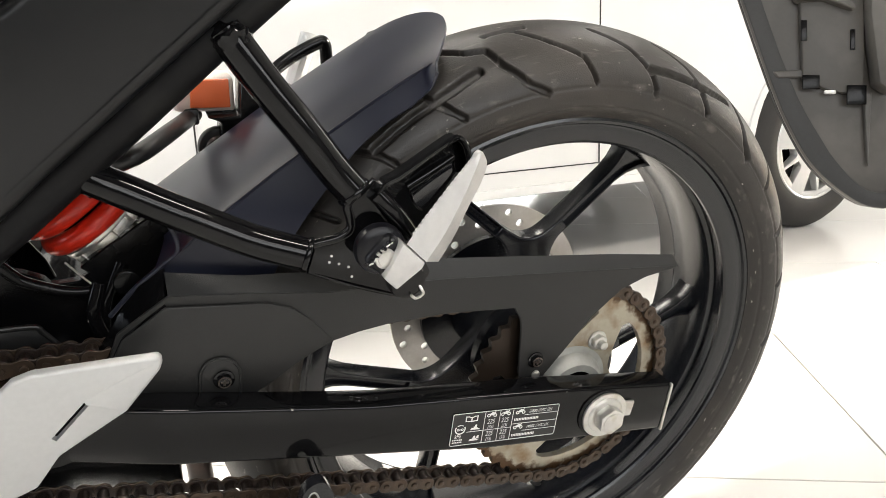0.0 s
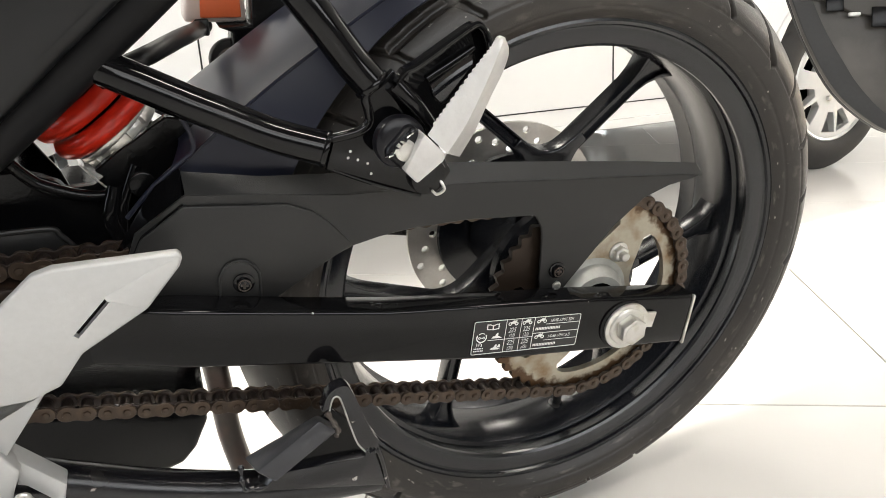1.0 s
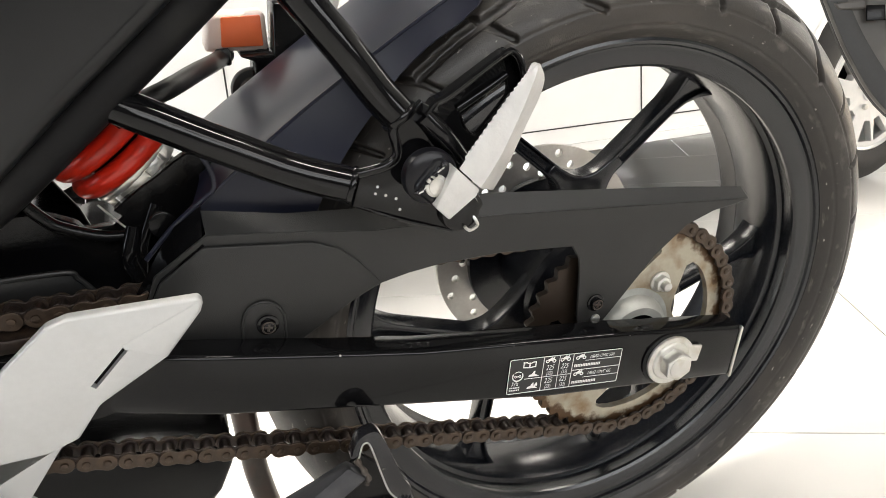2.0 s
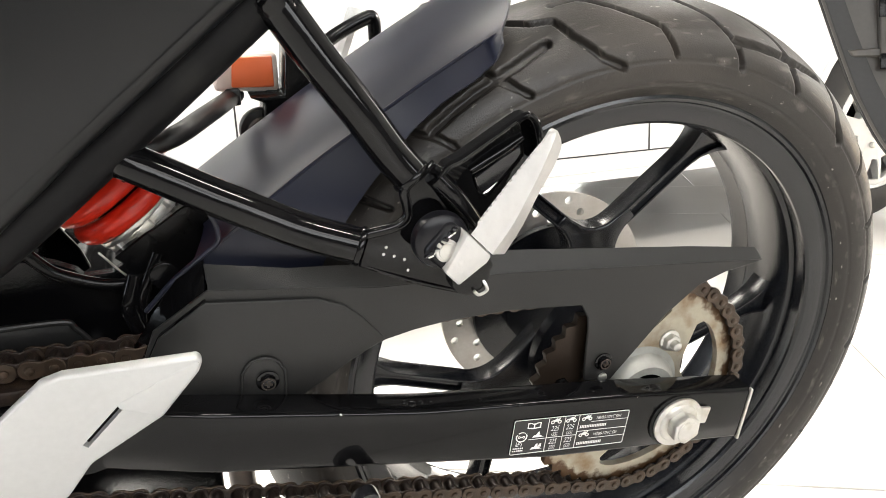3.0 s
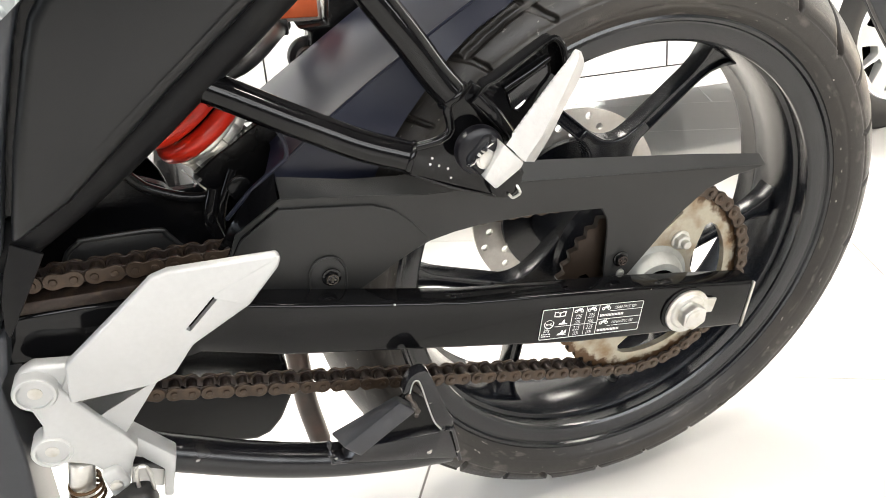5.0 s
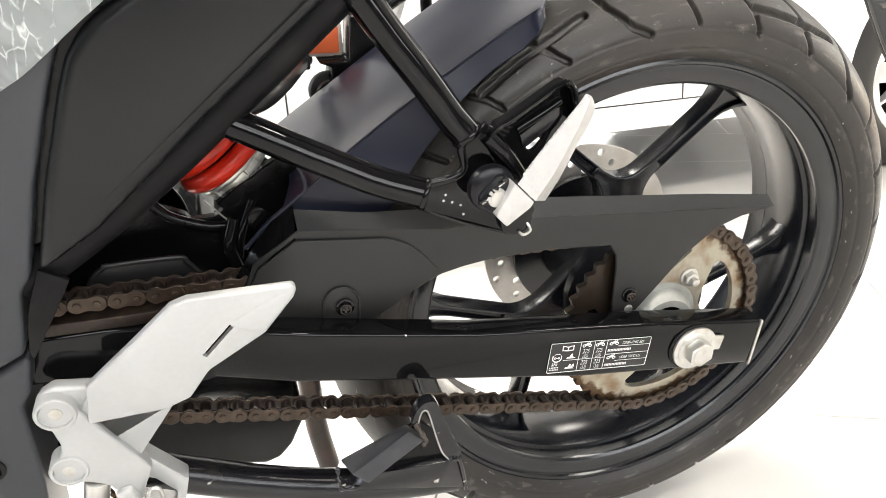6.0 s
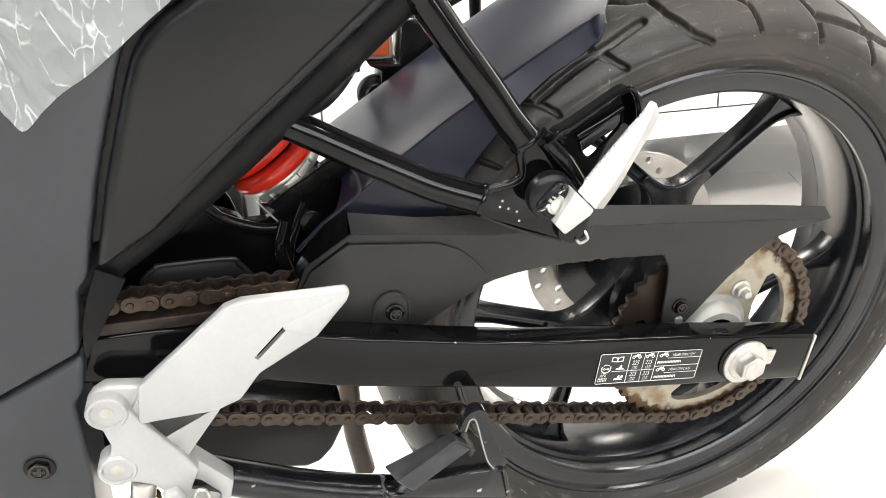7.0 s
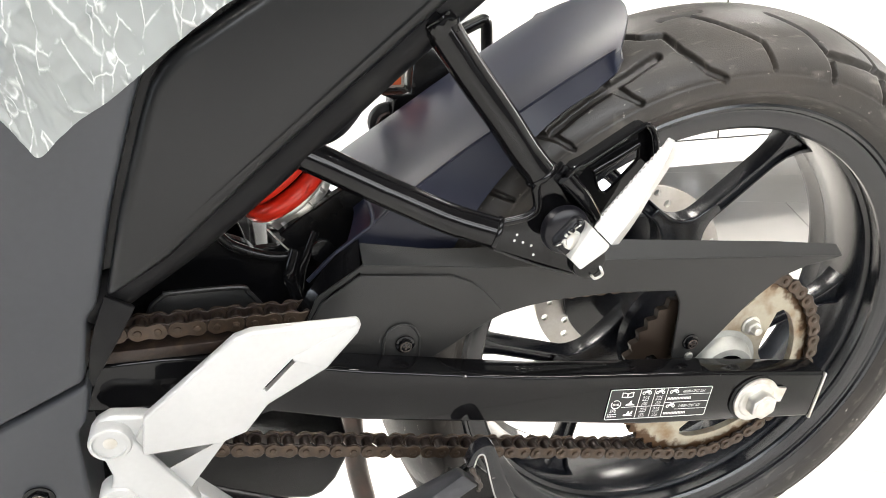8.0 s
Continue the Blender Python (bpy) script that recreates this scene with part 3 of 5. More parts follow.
def spoke_pair(ang):
    """Two spokes that meet in a rounded valley and run on into the hub as one broad root."""
    def at(r, a):
        return Vector((r * math.cos(math.radians(a)), r * math.sin(math.radians(a))))
    b = None
    for side in (-1, 1):
        b = bar(Vector((side * 0.008, 0.0955)), at(0.213, 90 - side * 31), 0.0060, b)
    side = [(p.x, p.y) for p in smooth_path([(0.036, 0.030, 0), (0.0265, 0.058, 0), (0.0225, 0.078, 0), (0.0232, 0.092, 0), (0.0296, 0.1050, 0), (0.0384, 0.1140, 0)], 5)]
    valley = [(p.x, p.y) for p in smooth_path([(0.0308, 0.1228, 0), (0.0200, 0.1150, 0), (0.0100, 0.1090, 0), (0.0, 0.1070, 0)], 5)]
    half_root = side + valley
    root = half_root + [(-x, z) for x, z in half_root[-2::-1]]
    b = prism([(x, AX + z) for x, z in root], -0.0138, 0.0080, 0.0022, 3, b)
    m = Matrix.Translation((0, 0.0040, AX)) @ Matrix.Rotation(-math.radians(ang - 90), 4, "Y") @ Matrix.Translation((0, 0, -AX))
    bmesh.ops.transform(b, matrix=m, verts=b.verts[:])
    return b


for a in (90, 210, 330):
    part("spoke", spoke_pair(a), RIM, wheel, "", 40)
part("hub", lathe([(-0.070, 0.018), (-0.070, 0.040), (-0.062, 0.062), (-0.030, 0.066), (-0.018, 0.052), (0.02, 0.046), (0.055, 0.048), (0.062, 0.018)], 64), RIM, wheel, "black cast hub")
part("cush_drive", lathe([(-0.082, 0.020), (-0.082, 0.046), (-0.074, 0.060), (-0.045, 0.070), (-0.040, 0.02)], 64), RIM, wheel)


def disc_bm():
    b = bmesh.new()
    n, rin, rout, y0, y1 = 120, 0.076, 0.110, 0.070, 0.0742
    rings = []
    for r in (rin, rout):
        for y in (y0, y1):
            rings.append([b.verts.new((r * math.cos(2 * math.pi * k / n), y, AX + r * math.sin(2 * math.pi * k / n))) for k in range(n)])
    for A, B in ((0, 1), (1, 3), (3, 2), (2, 0)):
        for k in range(n):
            j = (k + 1) % n
            b.faces.new((rings[A][k], rings[A][j], rings[B][j], rings[B][k]))
    return b


drill = None
for k in range(12):
    for r, o in ((0.083, 0), (0.0925, 10), (0.102, 20)):
        a = math.radians(30 * k + o)
        drill = disc_bar((r * math.cos(a), 0.065, AX + r * math.sin(a)), (0, 1, 0), 0.0040, 0.014, 16, 0.0, drill)
disc = part("brake_disc", carve(disc_bm(), drill), DISC, wheel, "drilled steel brake disc")
part("disc_carrier", lathe([(0.060, 0.03), (0.060, 0.080), (0.066, 0.080), (0.066, 0.03)], 64), RIM, wheel)
part("valve_stem", disc_bar((0.042, 0.0, 0.105), (0.0, 0, 1), 0.0048, 0.03, 14, 0.001, disc_bar((0.042, 0.0, 0.0990), (0, 0, 1), 0.0105, 0.012, 20, 0.003)), HOSE, wheel)

# sprocket and chain ----------------------------------------------------------
CH_Y, PITCH, TEETH = -0.0895, 0.0127, 48
R1 = PITCH / (2 * math.sin(math.pi / TEETH))
R2 = PITCH / (2 * math.sin(math.pi / 19))
C1, C2 = Vector((0.0, AX)), Vector((-0.590, 0.392))


def sprocket_bm():
    """Toothed disc with four rounded three-cornered windows between broad arms."""
    b = bmesh.new()
    n = TEETH * 6
    ro = []
    for k in range(n):
        ph = (k % 6) / 6
        ro.append(R1 + 0.0024 * math.cos(2 * math.pi * ph) - 0.0014)
    ri = 0.020
    V = {}
    ya, yb = CH_Y - 0.003, CH_Y + 0.003
    for y in (ya, yb):
        for nm, rad in (("o", ro), ("i", [ri] * n)):
            V[nm, y] = [b.verts.new((rad[k] * math.cos(2 * math.pi * k / n), y, AX + rad[k] * math.sin(2 * math.pi * k / n))) for k in range(n)]
    for A, B in ((("o", ya), ("i", ya)), (("i", ya), ("i", yb)), (("i", yb), ("o", yb)), (("o", yb), ("o", ya))):
        for k in range(n):
            j = (k + 1) % n
            b.faces.new((V[A][k], V[A][j], V[B][j], V[B][k]))
    side = [(0.0795, 25), (0.0772, 30), (0.0715, 32), (0.062, 27), (0.053, 20), (0.046, 11), (0.0432, 3)]
    cuts = None
    for k in range(4):
        mid_a = ARM_A - 45 + 90 * k
        pts = [(r, mid_a + o) for r, o in side] + [(r, mid_a - o) for r, o in side[::-1]] + [(0.0800, mid_a + o) for o in (-18, -9, 0, 9, 18)]
        cuts = prism([(r * math.cos(math.radians(a)), AX + r * math.sin(math.radians(a))) for r, a in pts], CH_Y - 0.02, CH_Y + 0.02, 0, 1, cuts)
    return carve(b, cuts)


ARM_A = 57
sprocket = part("sprocket", sprocket_bm(), SPROCKET, wheel, "tarnished steel rear sprocket with rust stains", 25)
for k in range(4):
    a = math.radians(ARM_A + 90 * k)
    p = (0.0480 * math.cos(a), CH_Y - 0.0028, AX + 0.0480 * math.sin(a))
    bb = disc_bar(p, (0, -1, 0), 0.0092, 0.0018, 24, 0.0004)
    bb = disc_bar((p[0], p[1] - 0.001, p[2]), (0, -1, 0), 0.0072, 0.006, 6, 0.0008, bb)
    bb = disc_bar((p[0], p[1] - 0.006, p[2]), (0, -1, 0), 0.0040, 0.0065, 14, 0.0008, bb)
    part("sprocket_bolt", bb, STEEL, sprocket)
part("sprocket_boss", lathe([(CH_Y - 0.016, 0.0205), (CH_Y - 0.016, 0.0270), (CH_Y - 0.012, 0.0305), (CH_Y - 0.005, 0.0335), (CH_Y - 0.003, 0.0385), (CH_Y, 0.0385), (CH_Y, 0.0205)], 56), CASTG, sprocket, "grey cast boss round the axle")
part("bearing_seal", lathe([(CH_Y - 0.013, 0.008), (CH_Y - 0.013, 0.0205), (CH_Y - 0.002, 0.0205), (CH_Y - 0.002, 0.008)], 40), DARK, sprocket)


def link_bm(outer):
    """One chain link, pins at x = -p/2 and p/2: two waisted side plates, rollers or riveted pins."""
    b = None
    h = PITCH / 2
    prof = []
    for k in range(9):
        a = math.pi / 2 + math.pi * k / 8
        prof.append((-h + 0.0063 * math.cos(a), 0.0063 * math.sin(a)))
    prof.append((0.0, -0.0047 if outer else -0.0040))
    for k in range(9):
        a = -math.pi / 2 + math.pi * k / 8
        prof.append((h + 0.0063 * math.cos(a), 0.0063 * math.sin(a)))
    prof.append((0.0, 0.0047 if outer else 0.0040))
    off = 0.0080 if outer else 0.0060
    for s in (-1, 1):
        b = prism(prof, s * off - 0.0009, s * off + 0.0009, 0.0004, 1, b)
    for x in (-h, h):
        if outer:
            b = disc_bar((x, -0.0102, 0), (0, 1, 0), 0.0027, 0.0204, 12, 0.0007, b)
        else:
            b = disc_bar((x, -0.0053, 0), (0, 1, 0), 0.0042, 0.0106, 14, 0.0003, b)
    return b


def chain_path():
    d = C2 - C1
    D = d.length
    base = math.atan2(d.y, d.x)
    off = math.acos((R1 - R2) / D)
    pts = []
    a_top, a_bot = base - off, base + off       # contact angles seen from the rear sprocket
    def circ(c, r, a0, a1, n):
        return [(c.x + r * math.cos(a0 + (a1 - a0) * k / n), c.y + r * math.sin(a0 + (a1 - a0) * k / n)) for k in range(n + 1)]
    pts += circ(C1, R1, a_bot - 2 * math.pi, a_top, 200)
    pts += circ(C2, R2, a_top, a_bot, 60)
    pts.append(pts[0])
    return np.array(pts)


cp = chain_path()
seglen = np.hypot(*np.diff(cp, axis=0).T)
cum = np.concatenate([[0], np.cumsum(seglen)])
count = int(round(cum[-1] / PITCH / 2)) * 2
step = cum[-1] / count
chain = empty("chain")
chain.parent = bike
tagged(chain, "rusty brown roller drive chain")
srcs = [None, None]
for k in range(count):
    s0, s1 = k * step, (k + 1) * step
    p0 = np.array([np.interp(s0 % cum[-1], cum, cp[:, i]) for i in (0, 1)])
    p1 = np.array([np.interp(s1 % cum[-1], cum, cp[:, i]) for i in (0, 1)])
    c, d = (p0 + p1) / 2, p1 - p0
    m = Matrix.Translation((c[0], CH_Y, c[1])) @ Matrix.Rotation(-math.atan2(d[1], d[0]), 4, "Y")
    kind = k % 2
    if srcs[kind] is None:
        srcs[kind] = part("link", link_bm(kind == 0), CHAIN_O if kind == 0 else CHAIN_M, chain, at=m)
    else:
        same_mesh(srcs[kind], "link", chain, m)
part("front_sprocket", disc_bar((C2.x, CH_Y - 0.004, C2.y), (0, 1, 0), R2 - 0.002, 0.008, 30, 0.001), DARK, bike)

# swingarm --------------------------------------------------------------------
arm_top = [(0.085, 0.316), (-0.034, 0.338), (-0.190, 0.362), (-0.244, 0.374), (-0.330, 0.394), (-0.420, 0.404), (-0.560, 0.408)]
arm_bot = [(-0.560, 0.372), (-0.420, 0.361), (-0.331, 0.349), (-0.244, 0.329), (-0.094, 0.295), (0.081, 0.268)]
swingarm = empty("swingarm")
swingarm.parent = bike
def arm_beam(front, back, rad=0.0034):
    """Box-section beam: a rounded ring of the depth front(x) to back(x) drawn along the arm."""
    tx, tz = zip(*arm_top[::-1])
    bx, bz = zip(*arm_bot)
    b = bmesh.new()
    rings = []
    for k in range(45):
        t = k / 44
        xt, xb = -0.56 + 0.645 * t, -0.56 + 0.641 * t
        zt, zb = float(np.interp(xt, tx, tz)), float(np.interp(xb, bx, bz))
        y0, y1 = front(xt), back(xt)
        ring = []
        for cy, cz, a0, x in ((y0 + rad, zt - rad, 180, xt), (y0 + rad, zb + rad, 270, xb), (y1 - rad, zb + rad, 0, xb), (y1 - rad, zt - rad, 90, xt)):
            for q in (0, 30, 60, 90):
                u = {180: (-math.cos(math.radians(90 - q)), math.sin(math.radians(90 - q))), 270: (-math.cos(math.radians(q)), -math.sin(math.radians(q))),
                     0: (math.cos(math.radians(90 - q)), -math.sin(math.radians(90 - q))), 90: (math.cos(math.radians(q)), math.sin(math.radians(q)))}[a0]
                ring.append(b.verts.new((x, cy + rad * u[0], cz + rad * u[1])))
        rings.append(ring)
    n = len(rings[0])
    for A, B in zip(rings, rings[1:]):
        for k in range(n):
            b.faces.new((A[k], A[(k + 1) % n], B[(k + 1) % n], B[k]))
    b.faces.new(rings[0][::-1])
    b.faces.new(rings[-1])
    return b


part("beam", arm_beam(lambda x: -0.130 + 0.030 * min(1, max(0, (-0.33 - x) / 0.12)), lambda x: -0.106 + 0.020 * min(1, max(0, (-0.33 - x) / 0.12))), ARM, swingarm, "gloss black box-section beam", 60)
part("beam", arm_beam(lambda x: 0.104, lambda x: 0.128), ARM, swingarm, "", 60)
part("cross_tube", tube([(-0.40, -0.115, 0.385), (-0.40, 0.0, 0.385), (-0.40, 0.115, 0.385)], 0.028, 24), ARM, swingarm)
part("pivot_tube", tube([(-0.55, -0.09, 0.39), (-0.55, 0.0, 0.39), (-0.55, 0.09, 0.39)], 0.03, 24), ARM, swingarm)
cap = [(0.0838, 0.3180), (0.0862, 0.3160), (0.0822, 0.2675), (0.0798, 0.2672)]
part("end_cap_edge", prism(cap, -0.1315, -0.1285, 0.0005, 1), STEEL, swingarm, "bare metal edge of the end cap")
part("end_cap", prism([(0.0845, 0.3165), (0.0858, 0.3155), (0.0820, 0.2680), (0.0805, 0.2685)], -0.1285, -0.108, 0.0005, 1), DARK, swingarm)
part("adjuster_plate", disc_bar((0.0120, -0.1298, 0.3045), (0, -1, 0), 0.0228, 0.0016, 44, 0.0004), DARK, swingarm)
part("axle_washer", disc_bar((0.0145, -0.1308, 0.3030), (0, -1, 0), 0.0217, 0.0032, 48, 0.001, box(0.0362, -0.1324, 0.3045, 0.0130, 0.0030, 0.0150, 0.001, m=Matrix.Rotation(0.20, 4, "Y"))), STEEL, swingarm, "zinc plated washer with a locating tab")
part("axle_flange", disc_bar((0.0140, -0.1338, 0.3035), (0, -1, 0), 0.0178, 0.0024, 44, 0.0010, r2=0.0160), STEEL, swingarm)
part("axle_nut", disc_bar((0.0138, -0.1358, 0.3040), (0, -1, 0), 0.0128, 0.0100, 6, 0.0014, disc_bar((0.0138, -0.1455, 0.3040), (0, -1, 0), 0.0092, 0.0012, 28, 0.0005)), STEEL, swingarm)
part("axle", tube([(0, -0.13, AX), (0, 0, AX), (0, 0.135, AX)], 0.0075, 16, smooth=False), STEEL, swingarm)

for dx, dz, dr in ((-0.205, 0.0006, 0.0022), (-0.200, 0.0000, 0.0030), (-0.193, 0.0004, 0.0018), (-0.186, 0.0002, 0.0016), (-0.150, 0.0, 0.0014), (-0.060, 0.0, 0.0015), (-0.010, 0.0, 0.0018)):
    zt = float(np.interp(dx, [p[0] for p in arm_top[::-1]], [p[1] for p in arm_top[::-1]]))
    w = bmesh.new()
    bmesh.ops.create_icosphere(w, subdivisions=2, radius=dr)
    for v in w.verts:
        v.co = Vector((dx + v.co.x, -0.121 + 4 * dz + v.co.y, zt + 0.45 * v.co.z))
    part("droplet", w, GLOSS, swingarm, "dried drip of lacquer")

# chain guard -----------------------------------------------------------------
guard = empty("chain_guard")
guard.parent = bike
tagged(guard, "matt black plastic chain guard")
low_edge = [(-0.366, 0.405), (-0.345, 0.384), (-0.307, 0.380), (-0.2785, 0.3720), (-0.254, 0.3855), (-0.236, 0.3965), (-0.212, 0.4065), (-0.1927, 0.4102), (-0.1699, 0.4125), (-0.1228, 0.4122), (-0.0651, 0.4062), (-0.0590, 0.3950),
            (-0.0576, 0.3850), (-0.0570, 0.3450), (-0.0555, 0.3375), (-0.0325, 0.3340), (0.0102, 0.3840), (0.0370, 0.4057), (0.0608, 0.4137), (0.0861, 0.4168), (0.0935, 0.4190)]
fold = [(0.0850, 0.4205), (0.0280, 0.4265), (-0.1300, 0.4430), (-0.2150, 0.4470), (-0.2700, 0.4555), (-0.3185, 0.4620)]
part("shield", prism(low_edge + fold + [(-0.352, 0.440)], -0.1032, -0.1008, 0.0007, 1), PLASTIC, guard)
face = [(-0.3495, 0.4362), (-0.3212, 0.4553), (-0.2987, 0.4524), (-0.2556, 0.4466), (-0.2395, 0.4391), (-0.2274, 0.4276), (-0.2120, 0.4080), (-0.236, 0.3967), (-0.254, 0.3857), (-0.2785, 0.3722), (-0.307, 0.380), (-0.345, 0.384), (-0.366, 0.405)]
part("raised_face", prism(face, lambda x, z: -0.1036 - 0.0024 * min(1, max(0, (-0.215 - x) / 0.03)), -0.1012, 0.0016, 3), PLASTIC, guard)


def strip(low, high, thick, mat, name, parent, label=""):
    """A bent strip between two rows of points."""
    b = bmesh.new()
    A = [b.verts.new(p) for p in low]
    B = [b.verts.new(p) for p in high]
    for i in range(len(low) - 1):
        b.faces.new((A[i], A[i + 1], B[i + 1], B[i]))
    bmesh.ops.recalc_face_normals(b, faces=b.faces[:])
    bmesh.ops.solidify(b, geom=b.faces[:], thickness=thick)
    return part(name, b, mat, parent, label)


strip([(x, -0.1032, z) for x, z in fold], [(0.0900, -0.0965, 0.4275), (0.0280, -0.0950, 0.4365), (-0.1300, -0.0940, 0.4560), (-0.2150, -0.0935, 0.4590), (-0.2700, -0.0930, 0.4640), (-0.3190, -0.0925, 0.4740)], 0.0018, PLASTIC, "top_flange", guard)
strip([(0.0935, -0.1030, 0.4190), (0.0850, -0.1032, 0.4205)], [(0.0945, -0.0975, 0.4225), (0.0900, -0.0965, 0.4275)], 0.0018, PLASTIC, "tip_flange", guard)
strip([(-0.3212, -0.1045, 0.4553), (-0.3495, -0.1045, 0.4362), (-0.366, -0.1045, 0.405)], [(-0.3190, -0.0880, 0.4745), (-0.3330, -0.0850, 0.4690), (-0.3720, -0.0850, 0.412)], 0.002, GLOSS, "front_flange", guard, "gloss black turned-in front edge")
tab = [(-0.3073, 0.379), (-0.3060, 0.398), (-0.3040, 0.4045), (-0.3000, 0.4095), (-0.2945, 0.4115), (-0.2885, 0.4110), (-0.2835, 0.4075), (-0.2805, 0.4020), (-0.2795, 0.3965), (-0.2805, 0.3715)]
part("mount_tab", prism(tab, -0.1072, -0.1040, 0.0012, 2), PLASTIC, guard)
part("tab_rim", tube([(x, -0.1072, z) for x, z in tab], 0.0010, 8, 4), PLASTIC, guard)


def socket_screw(p, parent, r=0.0056, mat=None):
    """A flanged hexagon screw with a cross cut into its head."""
    b = disc_bar(p, (0, -1, 0), r * 1.30, 0.0014, 28, 0.0005)
    b = disc_bar((p[0], p[1] - 0.0012, p[2]), (0, -1, 0), r * 0.98, 0.0034, 6, 0.0008, b)
    sc = part("screw", b, mat or GLOSS, parent, "small black screw")
    rim = lathe([(p[1] - 0.0047, r * 0.62), (p[1] - 0.0051, r * 0.66), (p[1] - 0.0051, r * 0.78), (p[1] - 0.0046, r * 0.82)], 20, (p[0], 0, p[2]))
    part("worn_rim", rim, EXHAUST, sc, "rubbed metal rim")
    for q in (0, 90):
        part("cross_slot", box(p[0], p[1] - 0.0047, p[2], r * 0.9, 0.0006, r * 0.28, 0, m=Matrix.Rotation(math.radians(q + 12), 4, "Y")), EXHAUST, sc)
    return sc


socket_screw((-0.2906, -0.1080, 0.3953), guard)
socket_screw((-0.0417, -0.1034, 0.3534), guard)

# hugger ----------------------------------------------------------------------
HUG_FOLD = np.polyfit([108, 113, 116, 120, 125, 130, 134.5, 140, 146, 151, 154], [0.3145, 0.3120, 0.3105, 0.3095, 0.3103, 0.3135, 0.3175, 0.3255, 0.3365, 0.3500, 0.3580], 3)


def hugger_bm():
    b = bmesh.new()
    # radius along the arc: a low crown over the two creases
    fold = HUG_FOLD
    top = lambda t: float(np.polyval(fold, t)) + 0.0066
    cy = lambda t: 0.072 + 0.012 * max(0.0, (t - 140) / 18) ** 1.5
    cr = lambda t: float(np.polyval(fold, t))
    er = lambda t: float(np.interp(t, [112, 114.5, 116.4, 119.8, 124.3, 129.4, 135.4, 143, 156], [0.314, 0.3097, 0.2994, 0.296, 0.297, 0.2955, 0.291, 0.289, 0.285]))
    cols = [(-1, f) for f in (1.0, 0.66, 0.33)] + [(0, f) for f in np.linspace(-1, 1, 33)] + [(1, f) for f in (0.33, 0.66, 1.0)]
    n = 52
    grid = []
    for kind, f in cols:
        row = []
        for i in range(n):
            g = abs(f) if kind == 0 else 1.0
            y0 = g * 0.075
            start = 107.4 + 1120 * y0 * y0 + (1.2 * f if kind else 0)
            end = 152.0 + 3.0 * max(0, (g - 0.6) / 0.4) ** 1.5 + (2.5 * f if kind else 0)
            t = start + (end - start) * (i / (n - 1)) ** 1.25
            yc = cy(t)
            if kind == 0:
                y = f * yc
                r = top(t) - (top(t) - cr(t)) * g ** 3.0
            else:
                rc = cr(t)
                y = kind * (yc + max(0.004, 0.083 - yc) * f)
                r = rc + (min(er(t), rc) - rc) * f
            a = math.radians(t)
            row.append(b.verts.new((r * math.cos(a), y, AX + r * math.sin(a))))
        grid.append(row)
    for A, B in zip(grid, grid[1:]):
        for i in range(n - 1):
            b.faces.new((A[i], A[i + 1], B[i + 1], B[i]))
    bmesh.ops.recalc_face_normals(b, faces=b.faces[:])
    bmesh.ops.solidify(b, geom=b.faces[:], thickness=0.0022)
    return b


part("hugger", hugger_bm(), HUGGER, bike, "satin blue-black plastic rear hugger", 16)

bead = []
for t, y, r in [(t, 0.072 + 0.012 * max(0.0, (t - 140) / 18) ** 1.5, float(np.polyval(HUG_FOLD, t))) for t in (114.5, 117, 120, 125, 130, 135, 140, 146, 151)]:
    bead.append(((r + 0.0003) * math.cos(math.radians(t)), -y - 0.0003, AX + (r + 0.0003) * math.sin(math.radians(t))))
part("hugger_crease", tube(bead, lambda t: 0.0012 * min(1.0, 0.15 + 6 * t), 8, 6), HUGGER, bike)

# subframe, passenger peg -----------------------------------------------------
rail = part("frame_rail", tube([(-0.497, -0.098, 0.452), (-0.424, -0.098, 0.501), (-0.343, -0.098, 0.566), (-0.252, -0.096, 0.641), (-0.147, -0.09, 0.721)], 0.0150, 20, 10), RAIL, bike, "satin black scuffed frame rail")
hanger = empty("peg_hanger")
hanger.parent = bike
HC, HK = Vector((-0.346, -0.521, 0.668)), 1.04
HM = Matrix.Translation(HC) @ Matrix.Scale(HK, 4) @ Matrix.Translation(-HC)
own = lambda p: HC + (Vector(p) - HC) / HK
st1 = tube([own(p) for p in ((-0.3560, -0.0970, 0.5455), (-0.3399, -0.1031, 0.5381), (-0.3110, -0.1128, 0.5240), (-0.2961, -0.1177, 0.5171), (-0.2653, -0.1275, 0.5032), (-0.2337, -0.1370, 0.4930))], 0.0102, 24, 8)
part("strut", st1, GLOSS, hanger, "gloss black steel tube")
st2 = tube([own(p) for p in ((-0.2700, -0.1060, 0.6260), (-0.2494, -0.112, 0.5948), (-0.2288, -0.118, 0.5660), (-0.2130, -0.122, 0.5424), (-0.2007, -0.126, 0.5267))], 0.0106, 24, 8)
part("strut", st2, GLOSS, hanger)
for p, s in ((own((-0.3520, -0.0985, 0.5440)), 0.0125), (own((-0.2665, -0.107, 0.6205)), 0.0135)):
    w = bmesh.new()
    bmesh.ops.create_icosphere(w, subdivisions=3, radius=s)
    for v in w.verts:
        v.co *= 0.86 + 0.22 * noise.noise(v.co * 190 + Vector((3, 1, 7)))
        v.co += Vector(p)
    part("weld", w, GLOSS, hanger, "rough weld bead")
